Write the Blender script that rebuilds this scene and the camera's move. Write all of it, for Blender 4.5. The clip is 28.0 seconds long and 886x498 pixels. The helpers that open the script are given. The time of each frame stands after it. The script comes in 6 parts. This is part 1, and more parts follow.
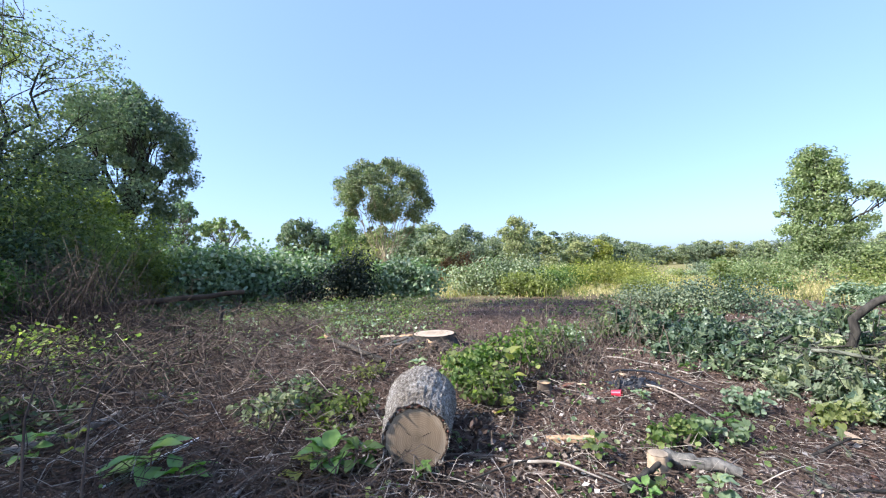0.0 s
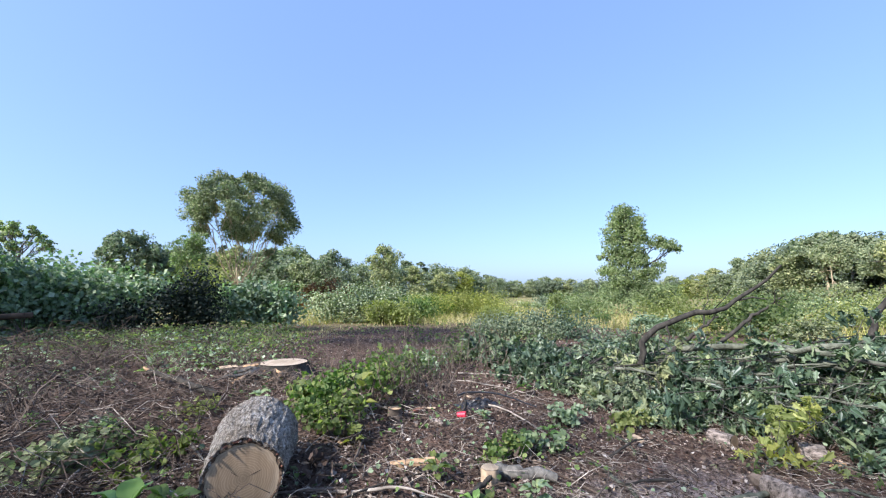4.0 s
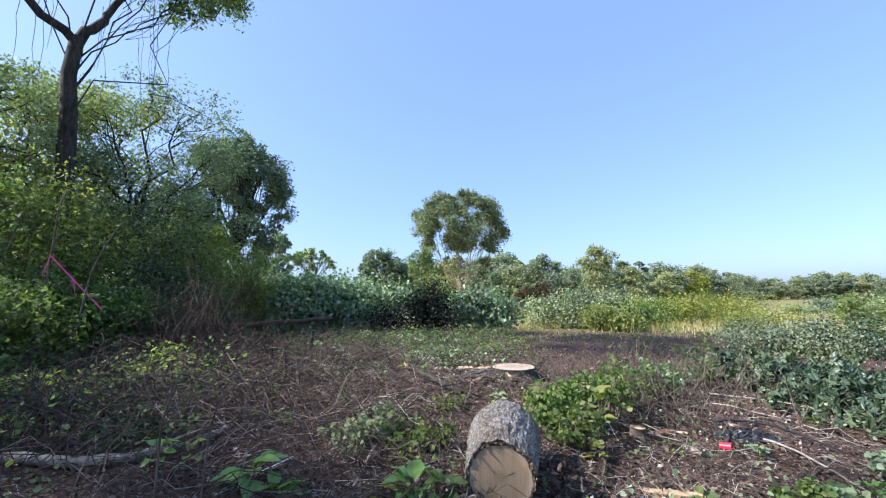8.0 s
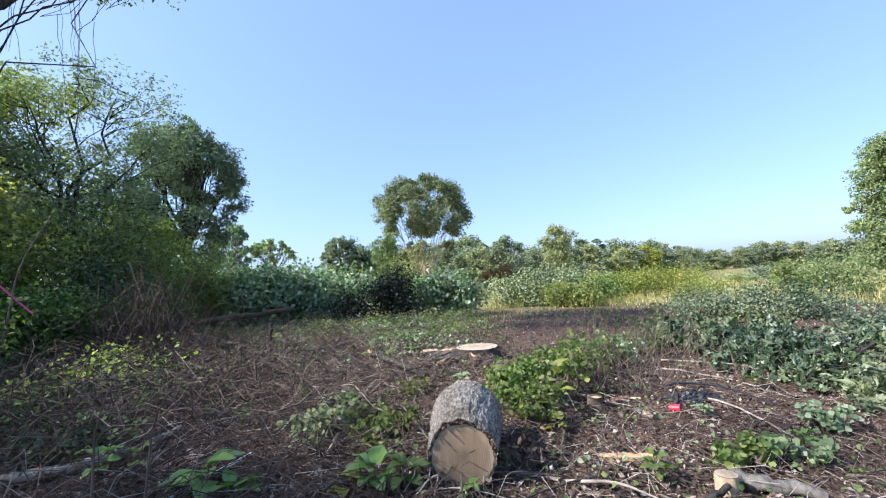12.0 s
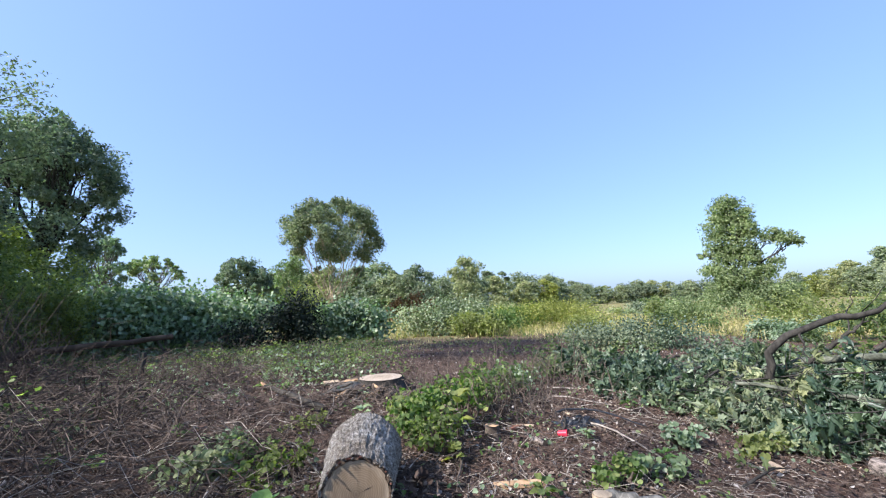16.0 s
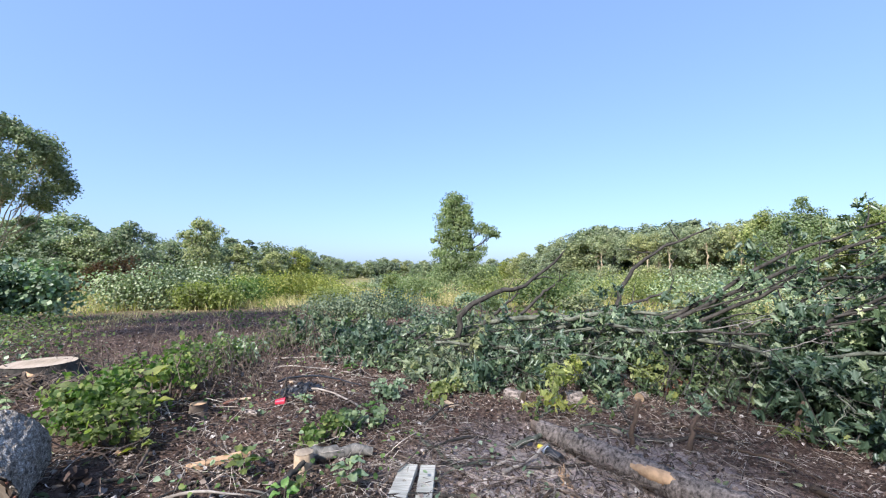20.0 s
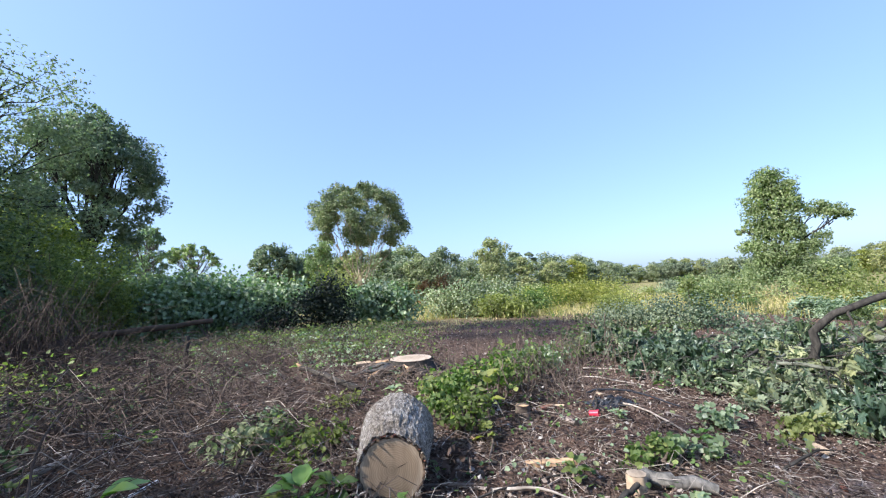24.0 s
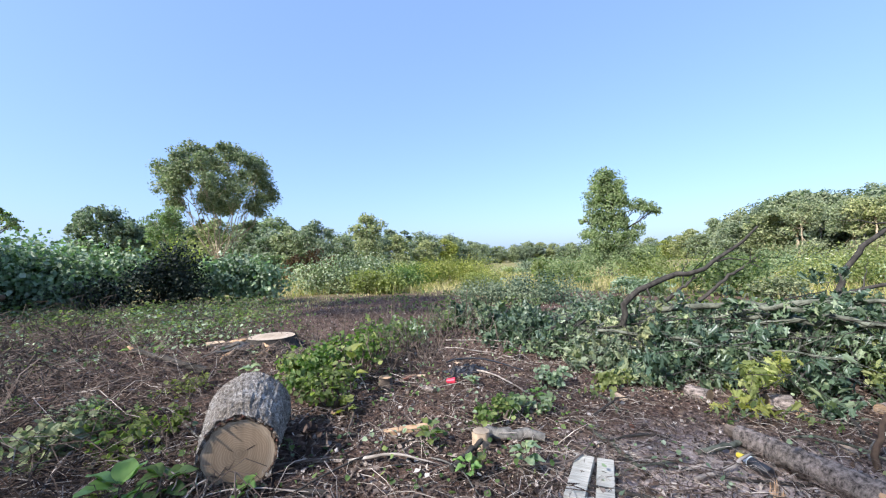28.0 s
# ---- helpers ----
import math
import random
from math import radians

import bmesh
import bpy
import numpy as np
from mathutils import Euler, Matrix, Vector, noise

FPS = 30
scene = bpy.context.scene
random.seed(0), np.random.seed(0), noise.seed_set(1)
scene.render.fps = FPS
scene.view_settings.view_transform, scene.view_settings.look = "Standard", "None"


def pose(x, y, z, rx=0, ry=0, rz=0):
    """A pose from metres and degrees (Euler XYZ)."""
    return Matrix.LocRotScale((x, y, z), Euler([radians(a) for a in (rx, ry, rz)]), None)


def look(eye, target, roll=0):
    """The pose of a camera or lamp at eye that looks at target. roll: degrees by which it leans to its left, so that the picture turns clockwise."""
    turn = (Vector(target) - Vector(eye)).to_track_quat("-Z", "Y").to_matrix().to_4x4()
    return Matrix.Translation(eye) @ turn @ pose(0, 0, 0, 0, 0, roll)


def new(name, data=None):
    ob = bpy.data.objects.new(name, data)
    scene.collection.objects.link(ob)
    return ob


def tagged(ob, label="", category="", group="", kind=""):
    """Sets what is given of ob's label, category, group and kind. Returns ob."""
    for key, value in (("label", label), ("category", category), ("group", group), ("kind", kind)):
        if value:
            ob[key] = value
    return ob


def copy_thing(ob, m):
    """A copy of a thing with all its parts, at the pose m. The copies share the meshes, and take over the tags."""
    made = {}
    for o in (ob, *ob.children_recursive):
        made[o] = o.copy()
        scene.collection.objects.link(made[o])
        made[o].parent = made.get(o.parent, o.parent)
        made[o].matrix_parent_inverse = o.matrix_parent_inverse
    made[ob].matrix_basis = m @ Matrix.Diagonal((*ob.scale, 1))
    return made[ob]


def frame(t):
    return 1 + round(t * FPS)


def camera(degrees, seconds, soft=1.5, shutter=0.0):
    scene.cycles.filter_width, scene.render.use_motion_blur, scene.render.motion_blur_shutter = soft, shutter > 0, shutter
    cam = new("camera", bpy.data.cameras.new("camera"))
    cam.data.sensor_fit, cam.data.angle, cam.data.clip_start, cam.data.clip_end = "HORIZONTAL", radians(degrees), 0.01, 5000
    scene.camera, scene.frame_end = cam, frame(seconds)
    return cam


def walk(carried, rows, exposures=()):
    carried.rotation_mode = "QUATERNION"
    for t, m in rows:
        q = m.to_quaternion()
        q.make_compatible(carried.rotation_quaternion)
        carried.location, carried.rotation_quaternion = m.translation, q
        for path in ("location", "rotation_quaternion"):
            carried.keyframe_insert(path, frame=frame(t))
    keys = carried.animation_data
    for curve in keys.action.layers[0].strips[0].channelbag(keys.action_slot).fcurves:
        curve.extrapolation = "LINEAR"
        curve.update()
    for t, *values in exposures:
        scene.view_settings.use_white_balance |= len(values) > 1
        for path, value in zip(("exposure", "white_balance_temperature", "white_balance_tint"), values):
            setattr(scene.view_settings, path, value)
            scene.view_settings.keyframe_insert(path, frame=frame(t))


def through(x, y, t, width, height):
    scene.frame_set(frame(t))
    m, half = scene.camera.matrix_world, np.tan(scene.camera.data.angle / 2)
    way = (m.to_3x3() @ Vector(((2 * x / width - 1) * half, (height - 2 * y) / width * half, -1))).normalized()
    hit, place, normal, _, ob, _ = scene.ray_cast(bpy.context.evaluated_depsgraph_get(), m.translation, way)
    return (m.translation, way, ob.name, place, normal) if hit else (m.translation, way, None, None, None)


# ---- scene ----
cam = camera(94.9, 28.0, soft=1.2)
PATH = [
    (0, (-0.054, 0.007, 1.560), (-0.410, 1.973, 1.644), -1.79),
    (0.5, (-0.043, -0.018, 1.553), (-0.239, 1.970, 1.661), -1.26),
    (1, (-0.001, -0.023, 1.553), (0.039, 1.973, 1.677), -0.36),
    (1.5, (0.047, -0.004, 1.512), (0.274, 1.977, 1.666), 0.29),
    (2, (0.062, 0.010, 1.502), (0.363, 1.980, 1.668), 0.43),
    (2.5, (0.066, 0.011, 1.500), (0.372, 1.978, 1.685), 0.49),
    (4.5, (0.060, -0.001, 1.518), (0.302, 1.971, 1.746), -0.64),
    (5, (0.026, 0.002, 1.547), (0.017, 1.987, 1.795), -1.35),
    (5.5, (-0.071, -0.023, 1.570), (-0.418, 1.930, 1.823), -1.59),
    (6, (-0.119, -0.058, 1.577), (-0.704, 1.838, 1.828), -1.41),
    (6.5, (-0.120, -0.053, 1.581), (-0.801, 1.810, 1.836), -1.16),
    (7, (-0.115, -0.059, 1.580), (-0.814, 1.797, 1.843), -0.87),
    (7.5, (-0.113, -0.055, 1.581), (-0.819, 1.799, 1.835), -0.70),
    (8, (-0.115, -0.044, 1.573), (-0.816, 1.814, 1.811), -0.74),
    (8.5, (-0.104, -0.019, 1.562), (-0.787, 1.847, 1.787), -0.80),
    (9, (-0.101, 0.000, 1.533), (-0.756, 1.878, 1.743), -0.59),
    (9.5, (-0.096, 0.013, 1.525), (-0.716, 1.905, 1.717), -0.48),
    (10, (-0.094, 0.027, 1.519), (-0.679, 1.931, 1.697), -1.02),
    (10.5, (-0.091, 0.031, 1.534), (-0.657, 1.941, 1.702), -2.13),
    (11, (-0.080, 0.033, 1.530), (-0.630, 1.949, 1.697), -3.11),
    (11.5, (-0.061, 0.035, 1.546), (-0.608, 1.953, 1.703), -3.64),
    (13.5, (-0.053, -0.000, 1.562), (-0.539, 1.930, 1.755), -2.23),
    (14, (-0.019, -0.025, 1.576), (-0.446, 1.913, 1.828), -2.23),
    (14.5, (-0.038, -0.032, 1.582), (-0.412, 1.911, 1.873), -2.51),
    (15, (-0.034, -0.024, 1.584), (-0.367, 1.924, 1.892), -2.91),
    (15.5, (-0.028, 0.013, 1.567), (-0.299, 1.973, 1.864), -2.97),
    (16, (-0.018, 0.019, 1.560), (-0.125, 1.997, 1.831), -2.23),
    (16.5, (0.052, 0.032, 1.549), (0.235, 2.010, 1.784), -1.28),
    (17, (0.099, 0.034, 1.534), (0.546, 1.976, 1.710), -0.65),
    (17.5, (0.112, 0.028, 1.503), (0.682, 1.942, 1.608), -0.61),
    (18, (0.113, 0.029, 1.487), (0.735, 1.928, 1.547), -0.61),
    (18.5, (0.125, 0.014, 1.485), (0.868, 1.870, 1.544), 0.00),
    (19, (0.166, -0.005, 1.470), (1.156, 1.732, 1.548), 1.01),
    (19.5, (0.238, -0.033, 1.467), (1.465, 1.544, 1.558), 1.64),
    (20, (0.198, -0.005, 1.501), (1.209, 1.717, 1.621), -0.10),
    (20.5, (0.045, -0.013, 1.562), (0.439, 1.939, 1.744), -1.46),
    (21, (-0.012, -0.004, 1.565), (-0.041, 1.987, 1.744), -1.54),
    (21.5, (-0.007, 0.009, 1.557), (-0.168, 1.996, 1.715), -2.40),
    (23.5, (-0.033, 0.039, 1.560), (-0.326, 2.010, 1.732), -3.02),
    (24, (-0.033, 0.024, 1.562), (-0.271, 2.001, 1.752), -3.05),
    (24.5, (-0.011, -0.004, 1.579), (-0.107, 1.983, 1.782), -3.33),
    (25, (0.037, -0.003, 1.586), (0.112, 1.986, 1.785), -3.37),
    (25.5, (0.032, -0.004, 1.566), (0.234, 1.979, 1.735), -2.66),
    (26, (0.033, 0.004, 1.560), (0.314, 1.981, 1.678), -1.86),
    (26.5, (0.036, 0.026, 1.552), (0.369, 1.997, 1.628), -1.34),
    (27, (0.036, 0.031, 1.548), (0.394, 1.998, 1.603), -1.22),
    (27.5, (0.047, 0.030, 1.545), (0.407, 1.996, 1.592), -1.39),
    (28, (0.043, 0.029, 1.542), (0.401, 1.996, 1.595), -1.70),
]
EXPOSURES = [(0.0, 1.32, 5750.0, 13.0), (1.0, 1.3, 5750.0, 13.0), (2.0, 1.02, 5700.0, 13.0), (6.0, 1.1, 5700.0, 13.0), (9.0, 1.1, 5700.0, 13.0), (11.0, 1.18, 5780.0, 13.0), (14.0, 1.2, 5820.0, 13.0), (16.0, 1.05, 5720.0, 13.0), (18.0, 1.02, 5700.0, 13.0), (21.0, 1.05, 5700.0, 13.0), (24.0, 1.17, 5780.0, 13.0), (26.0, 1.06, 5700.0, 13.0), (28.0, 1.07, 5700.0, 13.0)]
walk(cam, [(t, look(eye, target, roll)) for t, eye, target, roll in PATH], EXPOSURES)

# ---- daylight: hazy morning sky, low sun behind the wood on the west side ----
SUN_AZ, SUN_EL = -120.0, 40.0
sky_world = bpy.data.worlds.new("sky")
scene.world = sky_world
sky_world.use_nodes = True
wn = sky_world.node_tree
sky = wn.nodes.new("ShaderNodeTexSky")
sky.sky_type = "NISHITA"
sky.sun_disc = False
sky.sun_elevation, sky.sun_rotation = radians(SUN_EL), radians(SUN_AZ % 360)
sky.air_density, sky.dust_density, sky.ozone_density = 1.0, 1.8, 1.8
wn.nodes["Background"].inputs[1].default_value = 0.13
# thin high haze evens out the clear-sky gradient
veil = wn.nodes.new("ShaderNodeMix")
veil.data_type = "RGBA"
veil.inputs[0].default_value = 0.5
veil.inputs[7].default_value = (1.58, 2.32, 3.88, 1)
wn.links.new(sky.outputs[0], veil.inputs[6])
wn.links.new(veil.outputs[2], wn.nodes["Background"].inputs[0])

sun_data = bpy.data.lights.new("sun", "SUN")
sun_data.energy, sun_data.angle, sun_data.color = 5.0, radians(2.0), (1.0, 0.92, 0.8)
sun = new("sun", sun_data)
sun_dir = Vector((math.sin(radians(SUN_AZ)) * math.cos(radians(SUN_EL)), math.cos(radians(SUN_AZ)) * math.cos(radians(SUN_EL)), math.sin(radians(SUN_EL))))
sun.matrix_world = look(sun_dir * 60, (0, 0, 0))


# ---- materials ----
def shader(name, rough=0.8, spec=0.3):
    m = bpy.data.materials.new(name)
    m.use_nodes = True
    nt = m.node_tree
    b = nt.nodes["Principled BSDF"]
    b.inputs["Roughness"].default_value = rough
    b.inputs["Specular IOR Level"].default_value = spec
    return m, nt, b


def ramp(nt, fac, stops):
    r = nt.nodes.new("ShaderNodeValToRGB")
    r.color_ramp.elements.remove(r.color_ramp.elements[1])
    r.color_ramp.elements[0].position, r.color_ramp.elements[0].color = stops[0][0], (*stops[0][1], 1)
    for p, c in stops[1:]:
        r.color_ramp.elements.new(p).color = (*c, 1)
    nt.links.new(fac, r.inputs[0])
    return r.outputs[0]


def noise_tex(nt, scale, detail=3.0, rough=0.6, stretch=None, coord="Object"):
    tc = nt.nodes.new("ShaderNodeTexCoord")
    out = tc.outputs[coord]
    if stretch:
        mp = nt.nodes.new("ShaderNodeMapping")
        mp.inputs["Scale"].default_value = stretch
        nt.links.new(out, mp.inputs[0])
        out = mp.outputs[0]
    n = nt.nodes.new("ShaderNodeTexNoise")
    n.inputs["Scale"].default_value, n.inputs["Detail"].default_value, n.inputs["Roughness"].default_value = scale, detail, rough
    nt.links.new(out, n.inputs["Vector"])
    return n.outputs[0]


def mixc(nt, fac, a, b, kind="MIX"):
    m = nt.nodes.new("ShaderNodeMix")
    m.data_type, m.blend_type = "RGBA", kind
    for value, socket in ((fac, m.inputs["Factor"]), (a, m.inputs[6]), (b, m.inputs[7])):
        if isinstance(value, (int, float)):
            socket.default_value = value
        elif isinstance(value, tuple):
            socket.default_value = (*value, 1)
        else:
            nt.links.new(value, socket)
    return m.outputs[2]


def bump(nt, b, height, strength=0.5, dist=0.02):
    n = nt.nodes.new("ShaderNodeBump")
    n.inputs["Strength"].default_value, n.inputs["Distance"].default_value = strength, dist
    nt.links.new(height, n.inputs["Height"])
    nt.links.new(n.outputs[0], b.inputs["Normal"])


def leaf_mat(name, stops, through_colour=(0.28, 0.36, 0.16), through=0.46, rough=0.58, spec=0.22):
    """Foliage: each leaf takes its own tone, broad patches vary too, and light passes through the blade."""
    m, nt, b = shader(name, rough, spec)
    geo = nt.nodes.new("ShaderNodeNewGeometry")
    oi = nt.nodes.new("ShaderNodeObjectInfo")
    base = ramp(nt, geo.outputs["Random Per Island"], [(p, (r, g, 0.9 * bl)) for p, (r, g, bl) in stops])
    patch = noise_tex(nt, 0.9, 2.0)
    tone = ramp(nt, patch, [(0.3, (0.6, 0.62, 0.6)), (0.7, (1.3, 1.25, 1.1))])
    c = mixc(nt, 1.0, base, tone, "MULTIPLY")
    own = ramp(nt, oi.outputs["Random"], [(0.0, (0.82, 0.86, 0.9)), (0.5, (1.0, 1.0, 1.0)), (1.0, (1.2, 1.1, 0.85))])
    c = mixc(nt, 1.0, c, own, "MULTIPLY")
    nt.links.new(c, b.inputs["Base Color"])
    tr = nt.nodes.new("ShaderNodeBsdfTranslucent")
    nt.links.new(mixc(nt, 1.0, c, tuple(3.2 * v for v in through_colour), "MULTIPLY"), tr.inputs[0])
    mx = nt.nodes.new("ShaderNodeMixShader")
    mx.inputs[0].default_value = through
    nt.links.new(b.outputs[0], mx.inputs[1])
    nt.links.new(tr.outputs[0], mx.inputs[2])
    nt.links.new(mx.outputs[0], nt.nodes["Material Output"].inputs[0])
    return m


def bark_mat(name, dark, light, scale=14.0, stretch=(1, 1, 0.25), rough=0.9, relief=0.6):
    m, nt, b = shader(name, rough, 0.2)
    n = noise_tex(nt, scale, 5.0, 0.7, stretch)
    n2 = noise_tex(nt, 2.3, 2.0)
    c = ramp(nt, n, [(0.35, dark), (0.62, light)])
    c = mixc(nt, 1.0, c, ramp(nt, n2, [(0.3, (0.75, 0.75, 0.72)), (0.7, (1.2, 1.15, 1.1))]), "MULTIPLY")
    nt.links.new(c, b.inputs["Base Color"])
    bump(nt, b, n, relief, 0.02)
    return m


def litter_mat(name, stops, rough=0.85):
    m, nt, b = shader(name, rough, 0.2)
    geo = nt.nodes.new("ShaderNodeNewGeometry")
    c = ramp(nt, geo.outputs["Random Per Island"], stops)
    c = mixc(nt, 0.5, c, ramp(nt, noise_tex(nt, 30, 3.0), [(0.3, (0.5, 0.5, 0.5)), (0.7, (1.3, 1.3, 1.3))]), "MULTIPLY")
    nt.links.new(c, b.inputs["Base Color"])
    return m


LEAF_DARK = leaf_mat("leaf_dark", [(0.0, (0.09, 0.122, 0.066)), (0.6, (0.165, 0.212, 0.112)), (1.0, (0.29, 0.33, 0.175))])
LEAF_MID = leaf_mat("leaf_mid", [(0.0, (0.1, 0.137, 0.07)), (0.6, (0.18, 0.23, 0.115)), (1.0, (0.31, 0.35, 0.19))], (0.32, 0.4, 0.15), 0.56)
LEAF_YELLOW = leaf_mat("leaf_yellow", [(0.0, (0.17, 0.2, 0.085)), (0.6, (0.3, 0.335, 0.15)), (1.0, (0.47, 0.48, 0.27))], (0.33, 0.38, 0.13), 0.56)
LEAF_BLUE = leaf_mat("leaf_blue", [(0.0, (0.04, 0.068, 0.048)), (0.5, (0.08, 0.125, 0.09)), (0.8, (0.13, 0.18, 0.13)), (1.0, (0.27, 0.32, 0.25))], (0.2, 0.35, 0.1), 0.25, 0.42, 0.5)
LEAF_KUDZU = leaf_mat("leaf_kudzu", [(0.0, (0.13, 0.185, 0.12)), (0.5, (0.245, 0.32, 0.215)), (0.85, (0.36, 0.43, 0.32)), (1.0, (0.44, 0.48, 0.42))], (0.24, 0.36, 0.14), 0.32, 0.5, 0.5)
# far foliage: distance haze is put into these paler, greyer base colours
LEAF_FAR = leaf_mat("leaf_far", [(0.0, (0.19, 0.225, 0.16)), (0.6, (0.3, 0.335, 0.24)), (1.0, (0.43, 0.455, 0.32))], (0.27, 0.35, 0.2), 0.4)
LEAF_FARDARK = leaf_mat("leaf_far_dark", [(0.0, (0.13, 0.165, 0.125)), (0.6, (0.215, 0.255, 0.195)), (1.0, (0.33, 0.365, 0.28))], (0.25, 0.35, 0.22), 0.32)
LEAF_PALE = leaf_mat("leaf_pale", [(0.0, (0.17, 0.23, 0.11)), (0.5, (0.31, 0.37, 0.23)), (1.0, (0.54, 0.56, 0.46))], through=0.2)
LEAF_FRESH = leaf_mat("leaf_fresh", [(0.0, (0.15, 0.195, 0.11)), (0.6, (0.245, 0.3, 0.175)), (1.0, (0.4, 0.445, 0.29))], (0.27, 0.36, 0.16), 0.45)
LEAF_BRIGHT = leaf_mat("leaf_bright", [(0.0, (0.08, 0.135, 0.055)), (0.7, (0.155, 0.225, 0.1)), (1.0, (0.31, 0.35, 0.17))], (0.25, 0.37, 0.1))
LEAF_PINE = leaf_mat("leaf_pine", [(0.0, (0.036, 0.062, 0.034)), (0.8, (0.1, 0.142, 0.072)), (1.0, (0.2, 0.23, 0.1))], (0.2, 0.3, 0.1), 0.1)
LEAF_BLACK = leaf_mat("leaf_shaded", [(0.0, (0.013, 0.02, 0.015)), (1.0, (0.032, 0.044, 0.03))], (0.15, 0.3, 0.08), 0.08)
BARK_DARK = bark_mat("bark_dark", (0.02, 0.018, 0.016), (0.062, 0.057, 0.05))
BARK_GREY = bark_mat("bark_grey", (0.06, 0.057, 0.052), (0.21, 0.2, 0.182))
BARK_PALE = bark_mat("bark_pale", (0.22, 0.17, 0.11), (0.5, 0.42, 0.3), 9.0)
BARK_LIMB = bark_mat("bark_limb", (0.03, 0.034, 0.026), (0.15, 0.16, 0.125), 9.0, (1, 1, 1))
TWIG = bark_mat("twig_bark", (0.045, 0.035, 0.029), (0.18, 0.143, 0.118), 6.0, (1, 1, 1))
CHIPS = litter_mat("wood_chips", [(0.0, (0.024, 0.016, 0.013)), (0.42, (0.095, 0.067, 0.054)), (0.72, (0.25, 0.195, 0.165)), (1.0, (0.45, 0.375, 0.315))])
DRYLEAF = litter_mat("dry_leaves", [(0.0, (0.027, 0.019, 0.016)), (0.5, (0.095, 0.066, 0.052)), (0.85, (0.2, 0.155, 0.125)), (1.0, (0.5, 0.45, 0.4))])


def soil_material():
    """Red-brown mulch over soil in the clearing, tawny grass in the field beyond it."""
    m, nt, b = shader("soil", 0.95, 0.15)
    fine, mid, big = noise_tex(nt, 38, 5.0, 0.7), noise_tex(nt, 5.0, 4.0), noise_tex(nt, 0.35, 3.0)
    mulch = ramp(nt, fine, [(0.32, (0.02, 0.013, 0.01)), (0.47, (0.082, 0.052, 0.039)), (0.6, (0.18, 0.126, 0.1)), (0.74, (0.4, 0.32, 0.27))])
    mulch = mixc(nt, 1.0, mulch, ramp(nt, mid, [(0.3, (0.6, 0.58, 0.56)), (0.7, (1.25, 1.2, 1.15))]), "MULTIPLY")
    grass = ramp(nt, mid, [(0.3, (0.12, 0.125, 0.055)), (0.55, (0.23, 0.205, 0.105)), (0.75, (0.17, 0.175, 0.08))])
    grass = mixc(nt, 1.0, grass, ramp(nt, big, [(0.35, (0.7, 0.8, 0.6)), (0.65, (1.2, 1.05, 0.9))]), "MULTIPLY")
    tc = nt.nodes.new("ShaderNodeTexCoord")
    ln = nt.nodes.new("ShaderNodeVectorMath")
    ln.operation = "LENGTH"
    nt.links.new(tc.outputs["Object"], ln.inputs[0])
    ad = nt.nodes.new("ShaderNodeMath")
    ad.operation = "MULTIPLY_ADD"
    nt.links.new(big, ad.inputs[0])
    ad.inputs[1].default_value = 6.0
    nt.links.new(ln.outputs["Value"], ad.inputs[2])
    mr = nt.nodes.new("ShaderNodeMapRange")
    mr.inputs["From Min"].default_value, mr.inputs["From Max"].default_value = 20.0, 23.5
    nt.links.new(ad.outputs[0], mr.inputs[0])
    ds = nt.nodes.new("ShaderNodeVectorMath")
    ds.operation = "DISTANCE"
    nt.links.new(tc.outputs["Object"], ds.inputs[0])
    ds.inputs[1].default_value = (2.5, 1.9, 0.0)
    wob = nt.nodes.new("ShaderNodeMath")
    wob.operation = "MULTIPLY_ADD"
    nt.links.new(mid, wob.inputs[0])
    wob.inputs[1].default_value = 1.2
    nt.links.new(ds.outputs["Value"], wob.inputs[2])
    bare = nt.nodes.new("ShaderNodeMapRange")
    bare.inputs["From Min"].default_value, bare.inputs["From Max"].default_value = 2.3, 1.5
    nt.links.new(wob.outputs[0], bare.inputs[0])
    dust = ramp(nt, fine, [(0.3, (0.2, 0.145, 0.12)), (0.5, (0.42, 0.335, 0.295)), (0.72, (0.64, 0.55, 0.5))])
    mulch = mixc(nt, bare.outputs[0], mulch, dust)
    nt.links.new(mixc(nt, mr.outputs[0], mulch, grass), b.inputs["Base Color"])
    bump(nt, b, fine, 0.9, 0.03)
    return m


SOIL = soil_material()


